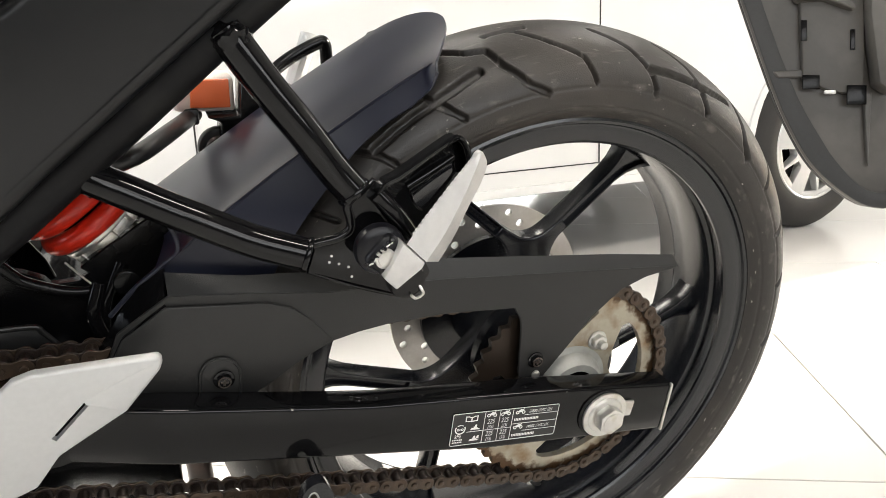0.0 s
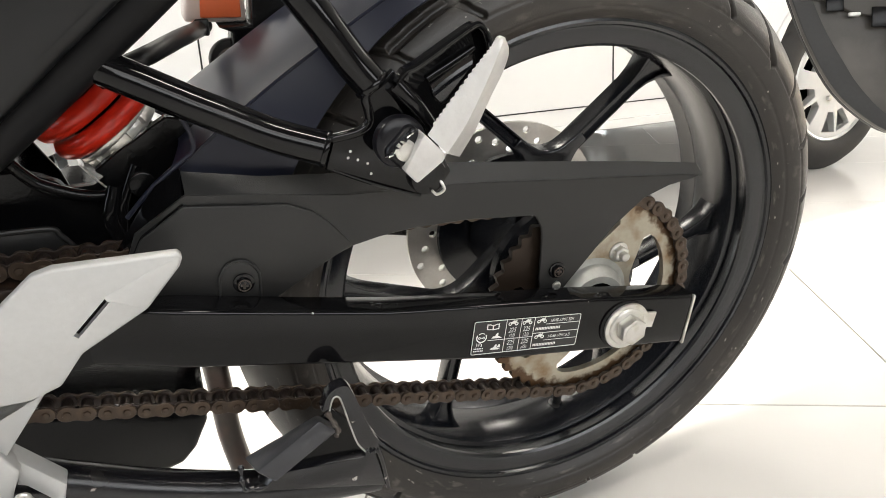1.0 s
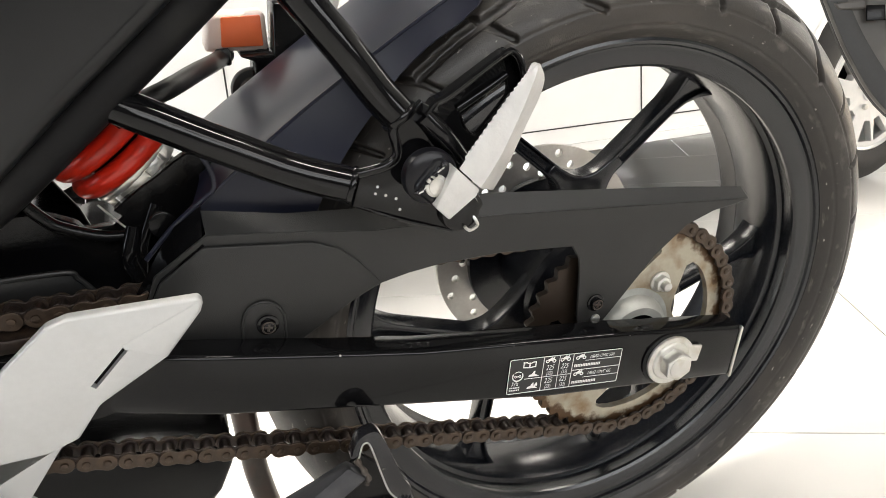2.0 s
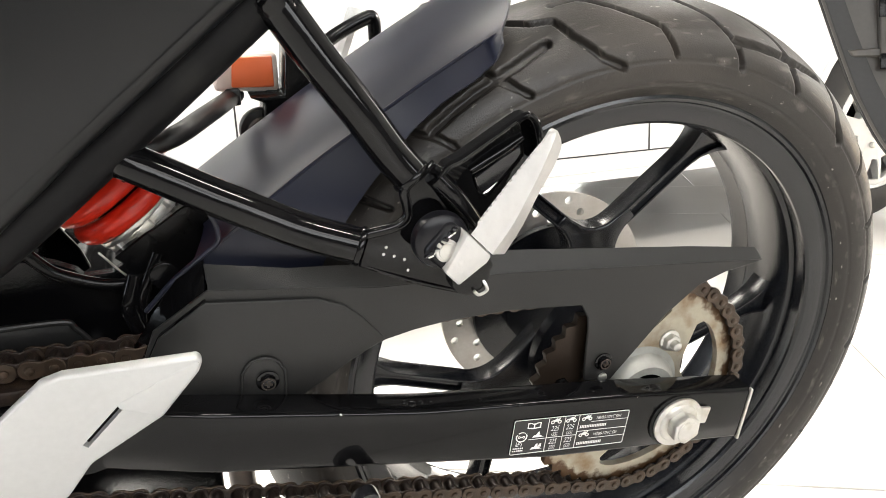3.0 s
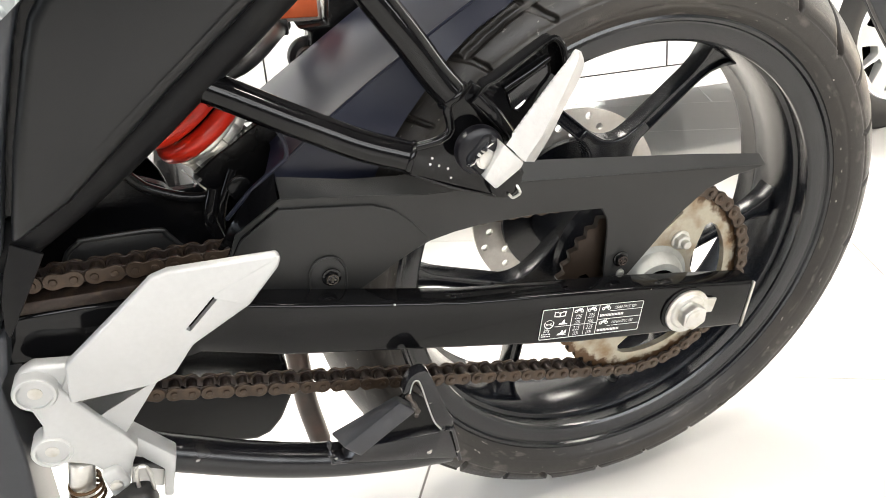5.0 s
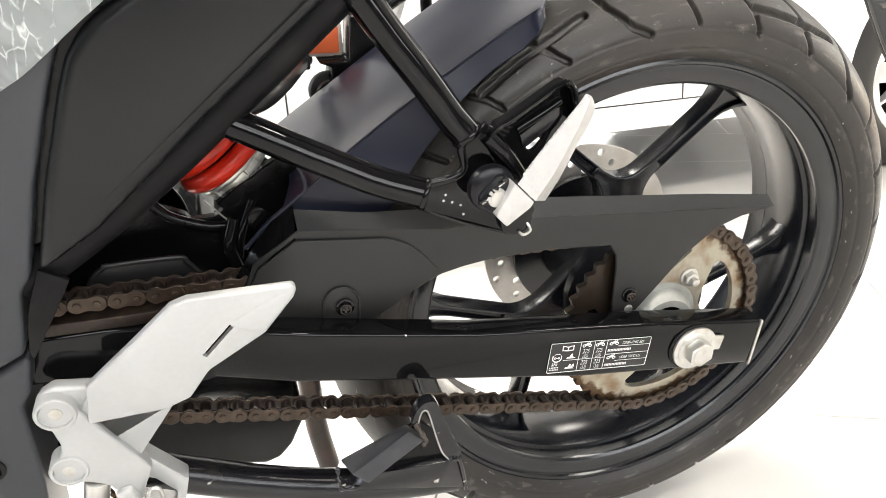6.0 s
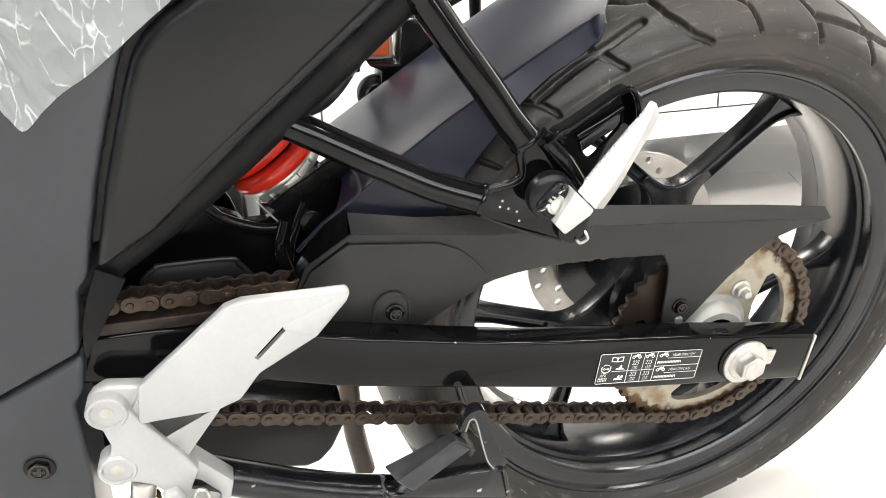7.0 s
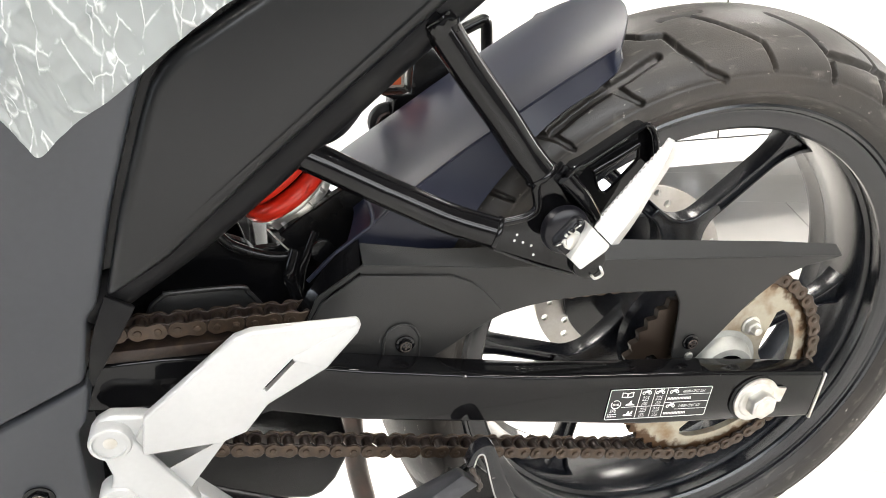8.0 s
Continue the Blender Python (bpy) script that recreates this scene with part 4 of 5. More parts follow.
plate = [(-0.239, 0.487), (-0.2335, 0.505), (-0.218, 0.507), (-0.211, 0.513), (-0.213, 0.529), (-0.204, 0.534), (-0.196, 0.543), (-0.187, 0.531), (-0.177, 0.511), (-0.169, 0.498), (-0.158, 0.474), (-0.166, 0.462), (-0.179, 0.460)]
part("plate", prism(plate, -0.1490, -0.143, 0.0016, 2), GLOSS, hanger, "gloss black welded plate")
for x, z in ((-0.2255, 0.4920), (-0.2195, 0.4900), (-0.2135, 0.4870), (-0.2115, 0.4800), (-0.2240, 0.4960)):
    part("paint_chip", disc_bar((x, -0.1488, z), (0, -1, 0), 0.0009, 0.0005, 8, 0.0), CAST, hanger)
part("plate_flange", tube([(-0.2345, -0.1470, 0.5045), (-0.2180, -0.1480, 0.5075), (-0.2110, -0.1480, 0.5140), (-0.2128, -0.1475, 0.5280), (-0.2060, -0.1470, 0.5345)], 0.0030, 12, 6), GLOSS, hanger)
part("plate_flange", tube([(-0.2385, -0.1470, 0.4870), (-0.2090, -0.1480, 0.4725), (-0.1790, -0.1480, 0.4605)], 0.0016, 10, 4), GLOSS, hanger)
for c, dr, r in ((own((-0.2365, -0.1362, 0.4940)), (0.32, -0.10, -0.11), 0.0112), (own((-0.2025, -0.1255, 0.5290)), (0.45, -0.15, -0.6), 0.0117)):
    part("collar", disc_bar(c, dr, r, 0.0035, 28, 0.0012), GLOSS, hanger)


def holed_plate(outer, hole, y0, y1, n=48):
    """A plate with one opening; both outlines are sampled along rays from the opening's middle."""
    c = sum((Vector(p) for p in hole), Vector((0, 0))) / len(hole)

    def reach(poly, a):
        d = Vector((math.cos(a), math.sin(a)))
        best = 0.0
        for i in range(len(poly)):
            p, q = Vector(poly[i]), Vector(poly[(i + 1) % len(poly)])
            e = q - p
            den = d.x * e.y - d.y * e.x
            if abs(den) < 1e-12:
                continue
            w = p - c
            t = (w.x * e.y - w.y * e.x) / den
            s = (w.x * d.y - w.y * d.x) / den
            if t > 0 and -1e-9 <= s <= 1 + 1e-9:
                best = max(best, t)
        return c + d * best

    b = bmesh.new()
    R = []
    for y in (y0, y1):
        for poly in (outer, hole):
            R.append([b.verts.new((p.x, y, p.y)) for p in (reach(poly, 2 * math.pi * k / n) for k in range(n))])
    for A, B in ((0, 1), (1, 3), (3, 2), (2, 0)):
        for k in range(n):
            j = (k + 1) % n
            b.faces.new((R[A][k], R[A][j], R[B][j], R[B][k]))
    bmesh.ops.recalc_face_normals(b, faces=b.faces[:])
    return b


# from here on the hanger's parts stand in the machine's own measures
for ob in hanger.children:
    ob.data.transform(HM)


def hoop_strip(line, y0, y1, thick, name, label=""):
    """A band of the given thickness bent along the line (x, z), from y0 to y1."""
    P = smooth_path([(x, 0, z) for x, z in line], 5)
    return strip([(p.x, y0, p.z) for p in P], [(p.x, y1, p.z) for p in P], thick, GLOSS, name, hanger, label)


loop_out = [(-0.1920, 0.5285), (-0.1849, 0.5375), (-0.1774, 0.5405), (-0.1415, 0.5620), (-0.1376, 0.5625), (-0.1320, 0.5570), (-0.1278, 0.5416), (-0.1290, 0.5330), (-0.1500, 0.5000), (-0.1700, 0.4960), (-0.1850, 0.5180)]
loop_hole = [(-0.1660, 0.5262), (-0.1520, 0.5352), (-0.1380, 0.5440), (-0.1362, 0.5425), (-0.1358, 0.5352), (-0.1450, 0.5250), (-0.1549, 0.5141), (-0.1585, 0.5135), (-0.1631, 0.5179)]
part("loop_web", holed_plate(loop_out, loop_hole, -0.1330, -0.1305), GLOSS, hanger, "pressed steel web with a slot")
rim_line = [(-0.1905, 0.5310), (-0.1849, 0.5378), (-0.1774, 0.5408), (-0.1600, 0.5512), (-0.1430, 0.5614), (-0.1376, 0.5625), (-0.1325, 0.5572), (-0.1290, 0.5450), (-0.1285, 0.5340)]
hoop_strip(rim_line, -0.1320, -0.1430, 0.0026, "loop_flange", "turned-up steel flange round the web")
part("flange_edge", tube([(x, -0.1432, z) for x, z in rim_line], 0.0018, 10, 5), GLOSS, hanger, "rolled steel edge")
part("rib", tube([(-0.1680, -0.1335, 0.5300), (-0.1530, -0.1345, 0.5385), (-0.1372, -0.1335, 0.5468)], 0.0030, 12, 5), GLOSS, hanger, "pressed rib over the slot")
part("slot_edge", tube([(x, -0.1334, z) for x, z in loop_hole + loop_hole[:1]], 0.0008, 8, 3), GLOSS, hanger)
part("web_ridge", tube([(-0.1905, -0.1400, 0.5300), (-0.1800, -0.1440, 0.5180), (-0.1690, -0.1440, 0.5030), (-0.1640, -0.1420, 0.4950)], lambda t: 0.0060 - 0.002 * t, 14, 6), GLOSS, hanger)


def dome(c, d, r, h, bm=None):
    """A low rounded cap of radius r and height h on c, along d."""
    b = bmesh.new()
    prof = [(0.0, r), (0.35 * h, r), (0.72 * h, 0.93 * r), (0.92 * h, 0.78 * r), (h, 0.5 * r), (h, 0.001)]
    rings = [[b.verts.new((q * math.cos(a), q * math.sin(a), z)) for z, q in prof] for a in (2 * math.pi * k / 36 for k in range(36))]
    for k in range(36):
        A, B = rings[k], rings[(k + 1) % 36]
        for i in range(len(prof) - 1):
            b.faces.new((A[i], B[i], B[i + 1], A[i + 1]))
    b.faces.new([rg[0] for rg in rings])
    rot = Vector((0, 0, 1)).rotation_difference(Vector(d).normalized()).to_matrix().to_4x4()
    bmesh.ops.transform(b, matrix=Matrix.Translation(c) @ rot, verts=b.verts[:])
    return join(bm, b)


part("pivot_boss", dome((-0.1925, -0.1495, 0.4980), (-0.05, -1, 0.08), 0.0165, 0.0085), CAP, hanger, "domed black pivot boss")
part("clevis", box(-0.1885, -0.1560, 0.4945, 0.0250, 0.0120, 0.0260, 0.0055, m=Matrix.Rotation(math.radians(-45), 4, "Y"), seg=4), CAP, hanger)
seam = [Vector((-0.2035, -0.1612, 0.4920)).lerp(Vector((-0.1870, -0.1622, 0.5085)), k / 15) + Vector((noise.noise((k * 1.7, 0, 0)), 0.3 * noise.noise((0, k * 1.3, 0)), noise.noise((0, 0, k * 1.9)))) * 0.0016 for k in range(16)]
part("weld", tube(seam, lambda t: 0.0013 + 0.0007 * math.sin(41 * t), 10, 3), STAND, hanger, "rough scratched weld seam")
for k in (1, 3, 4, 8, 11, 13):
    part("paint_scratch", tube([seam[k] + Vector((0, -0.0016, 0)), seam[k + 1] + Vector((0.0004, -0.0018, 0))], 0.0005, 6, 2), STEEL, hanger)
part("pivot_pin", disc_bar((-0.1925, -0.1610, 0.4958), (0.08, -1, 0.05), 0.0068, 0.0020, 26, 0.0007, disc_bar((-0.1924, -0.1628, 0.4958), (0.08, -1, 0.05), 0.0050, 0.0012, 24, 0.0005)), STEEL, hanger, "zinc plated pivot pin head")
part("knuckle", disc_bar((-0.1760, -0.1470, 0.4750), (0.02, -1, 0.0), 0.0125, 0.0120, 30, 0.003), GLOSS, hanger)


def peg_bm():
    """Folded-up alloy peg: tapered blade with a row of fine teeth along one edge, a flat face, a bevelled back edge and a rounded tip."""
    left = smooth_path([(-0.1800, -0.166, 0.5055), (-0.1682, -0.166, 0.5205), (-0.1522, -0.166, 0.5400), (-0.1400, -0.166, 0.5540), (-0.1366, -0.166, 0.5588), (-0.1342, -0.166, 0.5598)], 12)
    ridge = smooth_path([(-0.1690, -0.171, 0.4940), (-0.1568, -0.171, 0.5117), (-0.1450, -0.171, 0.5350), (-0.1380, -0.170, 0.5500), (-0.1342, -0.168, 0.5572), (-0.1330, -0.167, 0.5590)], 12)
    right = smooth_path([(-0.1535, -0.154, 0.4841), (-0.1437, -0.154, 0.4997), (-0.1339, -0.155, 0.5213), (-0.1275, -0.157, 0.5365), (-0.1262, -0.161, 0.5490), (-0.1312, -0.165, 0.5585)], 12)
    b = bmesh.new()
    rows = []
    N = len(left)
    for i in range(N):
        t = i / (N - 1)
        L, M, R = left[i], ridge[i], right[i]
        s = (L - M).normalized()
        tooth = 0.0013 if (i % 2 and 0.06 < t < 0.86) else 0.0
        back = Vector((0.0042, 0.0085, 0.0)) * (1 - 0.6 * max(0, (t - 0.8) / 0.2))
        rows.append([b.verts.new(p) for p in (L + s * tooth, L - s * 0.0014 + Vector((0, -0.0008, 0)), M, R, R + back * 0.4, L + s * (tooth - 0.002) + back)])
    for A, B in zip(rows, rows[1:]):
        for k in range(6):
            b.faces.new((A[k], A[(k + 1) % 6], B[(k + 1) % 6], B[k]))
    b.faces.new(rows[0][::-1])
    b.faces.new(rows[-1])
    return b


peg = part("passenger_peg", peg_bm(), CAST, hanger, "bare aluminium folding footpeg", 30)
part("peg_foot", prism([(-0.1826, 0.5070), (-0.1770, 0.5010), (-0.1690, 0.4930), (-0.1710, 0.4890), (-0.1868, 0.4758), (-0.1947, 0.4843)], lambda x, z: -0.1690 - 0.15 * (x + 0.18), -0.156, 0.0012, 2), CAST, peg)
part("split_pin", tube([(-0.1690, -0.157, 0.4730), (-0.1668, -0.160, 0.4685), (-0.1664, -0.160, 0.4655), (-0.1712, -0.160, 0.4634), (-0.1745, -0.160, 0.4664)], 0.0010, 8, 6), STEEL, hanger, "bent wire split pin")

# side panels -----------------------------------------------------------------
tail = [(-0.375, 0.643), (-0.4150, 0.6190), (-0.4265, 0.6090), (-0.4350, 0.5980), (-0.4430, 0.5800), (-0.4635, 0.5245), (-0.4810, 0.467), (-0.440, 0.492), (-0.367, 0.556), (-0.297, 0.613), (-0.266, 0.638), (-0.16, 0.725), (-0.17, 0.76), (-0.30, 0.70)]
part("tail_panel", prism(tail, lambda x, z: -0.1255 + 0.10 * max(0, z - 0.60) * 0.5, -0.06, 0.0075, 5), PANEL, bike, "dark grey satin plastic tail panel")
mid = [(-0.379, 0.6470), (-0.4190, 0.6230), (-0.4310, 0.6125), (-0.4395, 0.6010), (-0.4475, 0.5820), (-0.4685, 0.5250), (-0.4870, 0.463), (-0.4940, 0.455), (-0.5010, 0.420), (-0.5040, 0.4085), (-0.559, 0.383), (-0.80, 0.27), (-0.80, 0.80), (-0.32, 0.74)]
part("side_panel", prism(mid, -0.121, -0.06, 0.004, 3), PANEL_B, bike, "graphite satin side panel")
lowp = [(-0.5035, 0.4055), (-0.559, 0.380), (-0.80, 0.267), (-0.80, 0.10), (-0.535, 0.10), (-0.525, 0.25), (-0.519, 0.303), (-0.516, 0.367), (-0.509, 0.376), (-0.503, 0.400)]
lower = part("lower_fairing", prism(lowp, -0.119, -0.06, 0.004, 3), PANEL_B, bike, "graphite lower fairing")

# added near-black sheet, stands in for the shade in the panel gap
part("gap_shade_panel", prism([(-0.30, 0.70), (-0.38, 0.63), (-0.41, 0.60), (-0.445, 0.52), (-0.462, 0.486), (-0.51, 0.47), (-0.52, 0.60), (-0.42, 0.70)], -0.108, -0.07, 0.002, 1), DARK, bike)
part("panel_tip", prism([(-0.4815, 0.4690), (-0.4652, 0.4585), (-0.4690, 0.4518), (-0.5001, 0.4022), (-0.5010, 0.4100), (-0.4975, 0.4286), (-0.4910, 0.4480)], -0.1190, -0.1150, 0.0012, 2), RAIL, bike, "pointed black trim under the tail panel")
socket_screw((-0.5495, -0.1192, 0.318), bike, 0.0080)

# rider peg bracket -----------------------------------------------------------
bracket = empty("footrest_bracket")
bracket.parent = bike
tagged(bracket, "silver painted alloy footrest bracket with heel guard")
heel = [(-0.3285, 0.4405), (-0.3265, 0.4370), (-0.3290, 0.4310), (-0.351, 0.406), (-0.392, 0.383), (-0.4075, 0.363), (-0.425, 0.357), (-0.475, 0.357), (-0.4705, 0.387), (-0.438, 0.414), (-0.408, 0.4395), (-0.397, 0.4425)]
hg = prism(heel, -0.1395, -0.1310, 0.0022, 3)
sd = Vector((0.021, 0.021)).normalized()
sn = Vector((-sd.y, sd.x)) * 0.0017
hg = carve(hg, prism([(-0.393 + sn.x, 0.396 + sn.y), (-0.372 + sn.x, 0.417 + sn.y), (-0.372 - sn.x, 0.417 - sn.y), (-0.393 - sn.x, 0.396 - sn.y)], -0.150, -0.1335, 0, 1))
heel_guard = part("heel_guard", hg, SILVER, bracket, "silver heel guard plate")
part("slot_floor", prism([(-0.394 + sn.x, 0.395 + sn.y), (-0.371 + sn.x, 0.418 + sn.y), (-0.371 - sn.x, 0.418 - sn.y), (-0.394 - sn.x, 0.395 - sn.y)], -0.1345, -0.1325, 0, 1), DARK, heel_guard, "dark slot")
part("ridge", prism([(-0.3300, 0.4385), (-0.3735, 0.4195), (-0.3725, 0.4165), (-0.352, 0.4080), (-0.3310, 0.4315), (-0.3280, 0.4370)], lambda x, z: -0.1398 - 0.0016 * min(1, max(0, (0.4195 - 0.4 * (-0.3735 - x) - z) / 0.012)), -0.1385, 0.0008, 2), SILVER, heel_guard)
part("back_web", prism([(-0.507, 0.366), (-0.504, 0.376), (-0.494, 0.3815), (-0.470, 0.377), (-0.462, 0.362), (-0.478, 0.345), (-0.500, 0.345)], -0.124, -0.112, 0.003, 3), SILVER, bracket)
front = [(-0.508, 0.3640), (-0.502, 0.3745), (-0.492, 0.3765), (-0.483, 0.3690), (-0.476, 0.3545), (-0.464, 0.3325), (-0.452, 0.3120), (-0.4455, 0.2975), (-0.452, 0.284), (-0.460, 0.262), (-0.473, 0.262), (-0.472, 0.282), (-0.478, 0.2915), (-0.491, 0.2985), (-0.5015, 0.2980),
         (-0.5100, 0.3060), (-0.5090, 0.3190), (-0.5000, 0.3270), (-0.4985, 0.3360), (-0.5010, 0.3500), (-0.5070, 0.3555)]
part("bracket_body", prism(front, -0.1305, -0.116, 0.0022, 3), SILVER, bracket)
part("guard_arm", prism([(-0.476, 0.352), (-0.466, 0.326), (-0.452, 0.308), (-0.419, 0.352), (-0.436, 0.352), (-0.4500, 0.3435), (-0.4660, 0.3315), (-0.4685, 0.3300), (-0.4700, 0.347)], -0.1255, -0.116, 0.0015, 2), SILVER, bracket)
part("guard_arm", prism([(-0.486, 0.352), (-0.476, 0.349), (-0.468, 0.354), (-0.460, 0.372), (-0.474, 0.372)], -0.1275, -0.116, 0.0015, 2), SILVER, bracket)
part("wing", prism([(-0.452, 0.306), (-0.449, 0.304), (-0.424, 0.272), (-0.434, 0.233), (-0.440, 0.235), (-0.4345, 0.262), (-0.449, 0.282), (-0.456, 0.290)], -0.122, -0.106, 0.0015, 2), SILVER, bracket)
part("wing_back", prism([(-0.449, 0.284), (-0.434, 0.264), (-0.440, 0.236), (-0.462, 0.244), (-0.458, 0.270)], -0.113, -0.106, 0.001, 1), CAST, bracket)
for x, z, r in ((-0.4950, 0.3645, 0.0138), (-0.4985, 0.3125, 0.0132)):
    part("boss", lathe([(-0.116, r), (-0.1310, r), (-0.1325, r - 0.0010), (-0.1325, r - 0.0028), (-0.1240, r - 0.0036), (-0.1235, 0.0004), (-0.116, 0.0004)], 44, (x, 0, z)), SILVER, bracket)
    wb = disc_bar((x, -0.1232, z), (0, -1, 0), r - 0.0046, 0.0018, 30, 0.0006)
    wb = disc_bar((x, -0.1246, z), (0, -1, 0), 0.0068, 0.0056, 6, 0.0010, wb)
    wb = disc_bar((x, -0.1300, z), (0, -1, 0), 0.0046, 0.0008, 20, 0.0003, wb)
    part("bolt", wb, STEEL, bracket, "hexagon bolt")
part("peg_pivot", disc_bar((-0.4845, -0.124, 0.294), (-0.24, 0, -1), 0.0090, 0.040, 26, 0.001), STEEL, bracket)
part("peg_clevis", prism([(-0.474, 0.285), (-0.462, 0.288), (-0.456, 0.270), (-0.470, 0.258)], -0.137, -0.128, 0.003, 3), SILVER, bracket)
part("clevis_pin", disc_bar((-0.4655, -0.1365, 0.274), (0, -1, 0), 0.0045, 0.003, 18, 0.0008), STEEL, bracket)
part("peg_spring", tube([(-0.4875 + 0.0105 * math.cos(a), -0.126 + 0.0105 * math.sin(a), 0.276 - 0.0009 * a) for a in np.linspace(0, 22, 90)], 0.0013, 8, 1), SPROCKET, bracket, "copper coloured return spring")
part("rubber_pad", prism([(-0.478, 0.258), (-0.458, 0.270), (-0.444, 0.268), (-0.440, 0.250), (-0.470, 0.235)], -0.150, -0.132, 0.004, 3), HOSE, bracket)
part("pin_wire", tube([(-0.452, -0.139, 0.262), (-0.450, -0.140, 0.284), (-0.446, -0.140, 0.288), (-0.442, -0.140, 0.284), (-0.442, -0.138, 0.262)], 0.0016, 8, 6), STEEL, bracket)

# centre stand ----------------------------------------------------------------
stand = empty("centre_stand")
stand.parent = bike
tagged(stand, "folded gloss black steel centre stand")
part("leg", tube([(-0.4699, -0.0990, 0.2765), (-0.4448, -0.0990, 0.2639), (-0.4262, -0.0990, 0.2540), (-0.3699, -0.0990, 0.2263), (-0.3087, -0.0990, 0.2029), (-0.2471, -0.0990, 0.1878), (-0.1991, -0.0990, 0.1810)], 0.0150, 22, 6), STAND, stand)
part("foot", prism([(-0.300, 0.226), (-0.284, 0.2395), (-0.2180, 0.2330), (-0.2120, 0.2480), (-0.2078, 0.2460), (-0.2005, 0.1960), (-0.2251, 0.2039)], -0.130, -0.112, 0.0015, 2), STAND, stand)
part("foot_rim", tube([(-0.2095, -0.133, 0.247), (-0.2045, -0.132, 0.226), (-0.1990, -0.129, 0.193)], 0.0020, 10, 5), STAND, stand)
def bar_between(one, two, bev, bm=None):
    """A bar whose section at either end is the given ring of points."""
    b = bmesh.new()
    A, B = [b.verts.new(p) for p in one], [b.verts.new(p) for p in two]
    n = len(A)
    for k in range(n):
        b.faces.new((A[k], A[(k + 1) % n], B[(k + 1) % n], B[k]))
    b.faces.new(A[::-1])
    b.faces.new(B)
    bmesh.ops.recalc_face_normals(b, faces=b.faces[:])
    return join(bm, bevel_all(b, bev, 2))


# bar in the lighter copy of the stand paint, for its lit face
part("gusset_bar", bar_between([(-0.3088, -0.125, 0.2595), (-0.3024, -0.150, 0.2650), (-0.2899, -0.153, 0.2537), (-0.2950, -0.128, 0.2450)],
                               [(-0.2520, -0.125, 0.2823), (-0.2553, -0.150, 0.2973), (-0.2432, -0.153, 0.2868), (-0.2380, -0.128, 0.2700)], 0.0022), STAND_LIT, stand, "flat steel bar, its lit face painted a lighter grey")
part("gusset_plate", prism([(-0.300, 0.236), (-0.285, 0.250), (-0.240, 0.283), (-0.222, 0.262), (-0.215, 0.235)], -0.1240, -0.1200, 0.001, 1), DARK, stand)
part("weld", tube([(-0.312, -0.142, 0.268), (-0.3125, -0.146, 0.258), (-0.310, -0.1475, 0.249), (-0.296, -0.146, 0.246)], lambda t: 0.0016 + 0.0008 * math.sin(23 * t), 10, 6), STAND, stand)
hook_out = smooth_path([(-0.2535, 0, 0.3080), (-0.2490, 0, 0.3199), (-0.2423, 0, 0.3254), (-0.2344, 0, 0.3247), (-0.2286, 0, 0.3125), (-0.2188, 0, 0.2808), (-0.2128, 0, 0.2681)], 5)
hook_in = smooth_path([(-0.2238, 0, 0.2616), (-0.2292, 0, 0.2712), (-0.2338, 0, 0.2887), (-0.2385, 0, 0.3100), (-0.2412, 0, 0.3178), (-0.2452, 0, 0.3172), (-0.2482, 0, 0.3075)], 5)
part("tang", prism([(p.x, p.z) for p in hook_out] + [(-0.2154, 0.2568)] + [(p.x, p.z) for p in hook_in], -0.1540, -0.1440, 0.0016, 2), STAND, stand, "bent flat foot tang")
# thin paler line along the hook's inner edge
part("tang_edge", tube([(p.x, -0.1540, p.z) for p in hook_in], 0.0007, 6, 1), CASTG, stand, "pale grey inner edge")
part("weld", tube([(-0.2500, -0.153, 0.3060), (-0.2470, -0.157, 0.3000), (-0.2440, -0.158, 0.2930), (-0.2450, -0.157, 0.2860)], lambda t: 0.0019 + 0.0006 * math.sin(19 * t), 10, 6), EXHAUST, stand, "bare grey weld")
part("weld", tube([(-0.2230, -0.152, 0.2620), (-0.2180, -0.153, 0.2600), (-0.2140, -0.152, 0.2590)], lambda t: 0.0024 + 0.0010 * math.sin(23 * t), 10, 6), STAND, stand)

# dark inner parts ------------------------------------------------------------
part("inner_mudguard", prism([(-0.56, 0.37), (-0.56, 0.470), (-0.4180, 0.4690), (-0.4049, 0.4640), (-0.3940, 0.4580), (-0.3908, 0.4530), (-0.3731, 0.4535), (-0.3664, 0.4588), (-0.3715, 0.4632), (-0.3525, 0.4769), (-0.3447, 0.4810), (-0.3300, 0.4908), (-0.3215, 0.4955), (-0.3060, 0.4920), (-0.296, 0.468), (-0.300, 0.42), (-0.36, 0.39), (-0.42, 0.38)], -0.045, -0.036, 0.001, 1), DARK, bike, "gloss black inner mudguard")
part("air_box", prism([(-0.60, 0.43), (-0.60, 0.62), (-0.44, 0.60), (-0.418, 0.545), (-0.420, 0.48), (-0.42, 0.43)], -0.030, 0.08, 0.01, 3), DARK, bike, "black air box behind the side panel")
part("inner_rib", tube([(-0.4180, -0.050, 0.4760), (-0.4107, -0.050, 0.4664), (-0.4030, -0.050, 0.4594), (-0.3823, -0.050, 0.4499), (-0.3633, -0.050, 0.4478), (-0.3480, -0.050, 0.4520)], 0.0040, 12), DARK, bike)
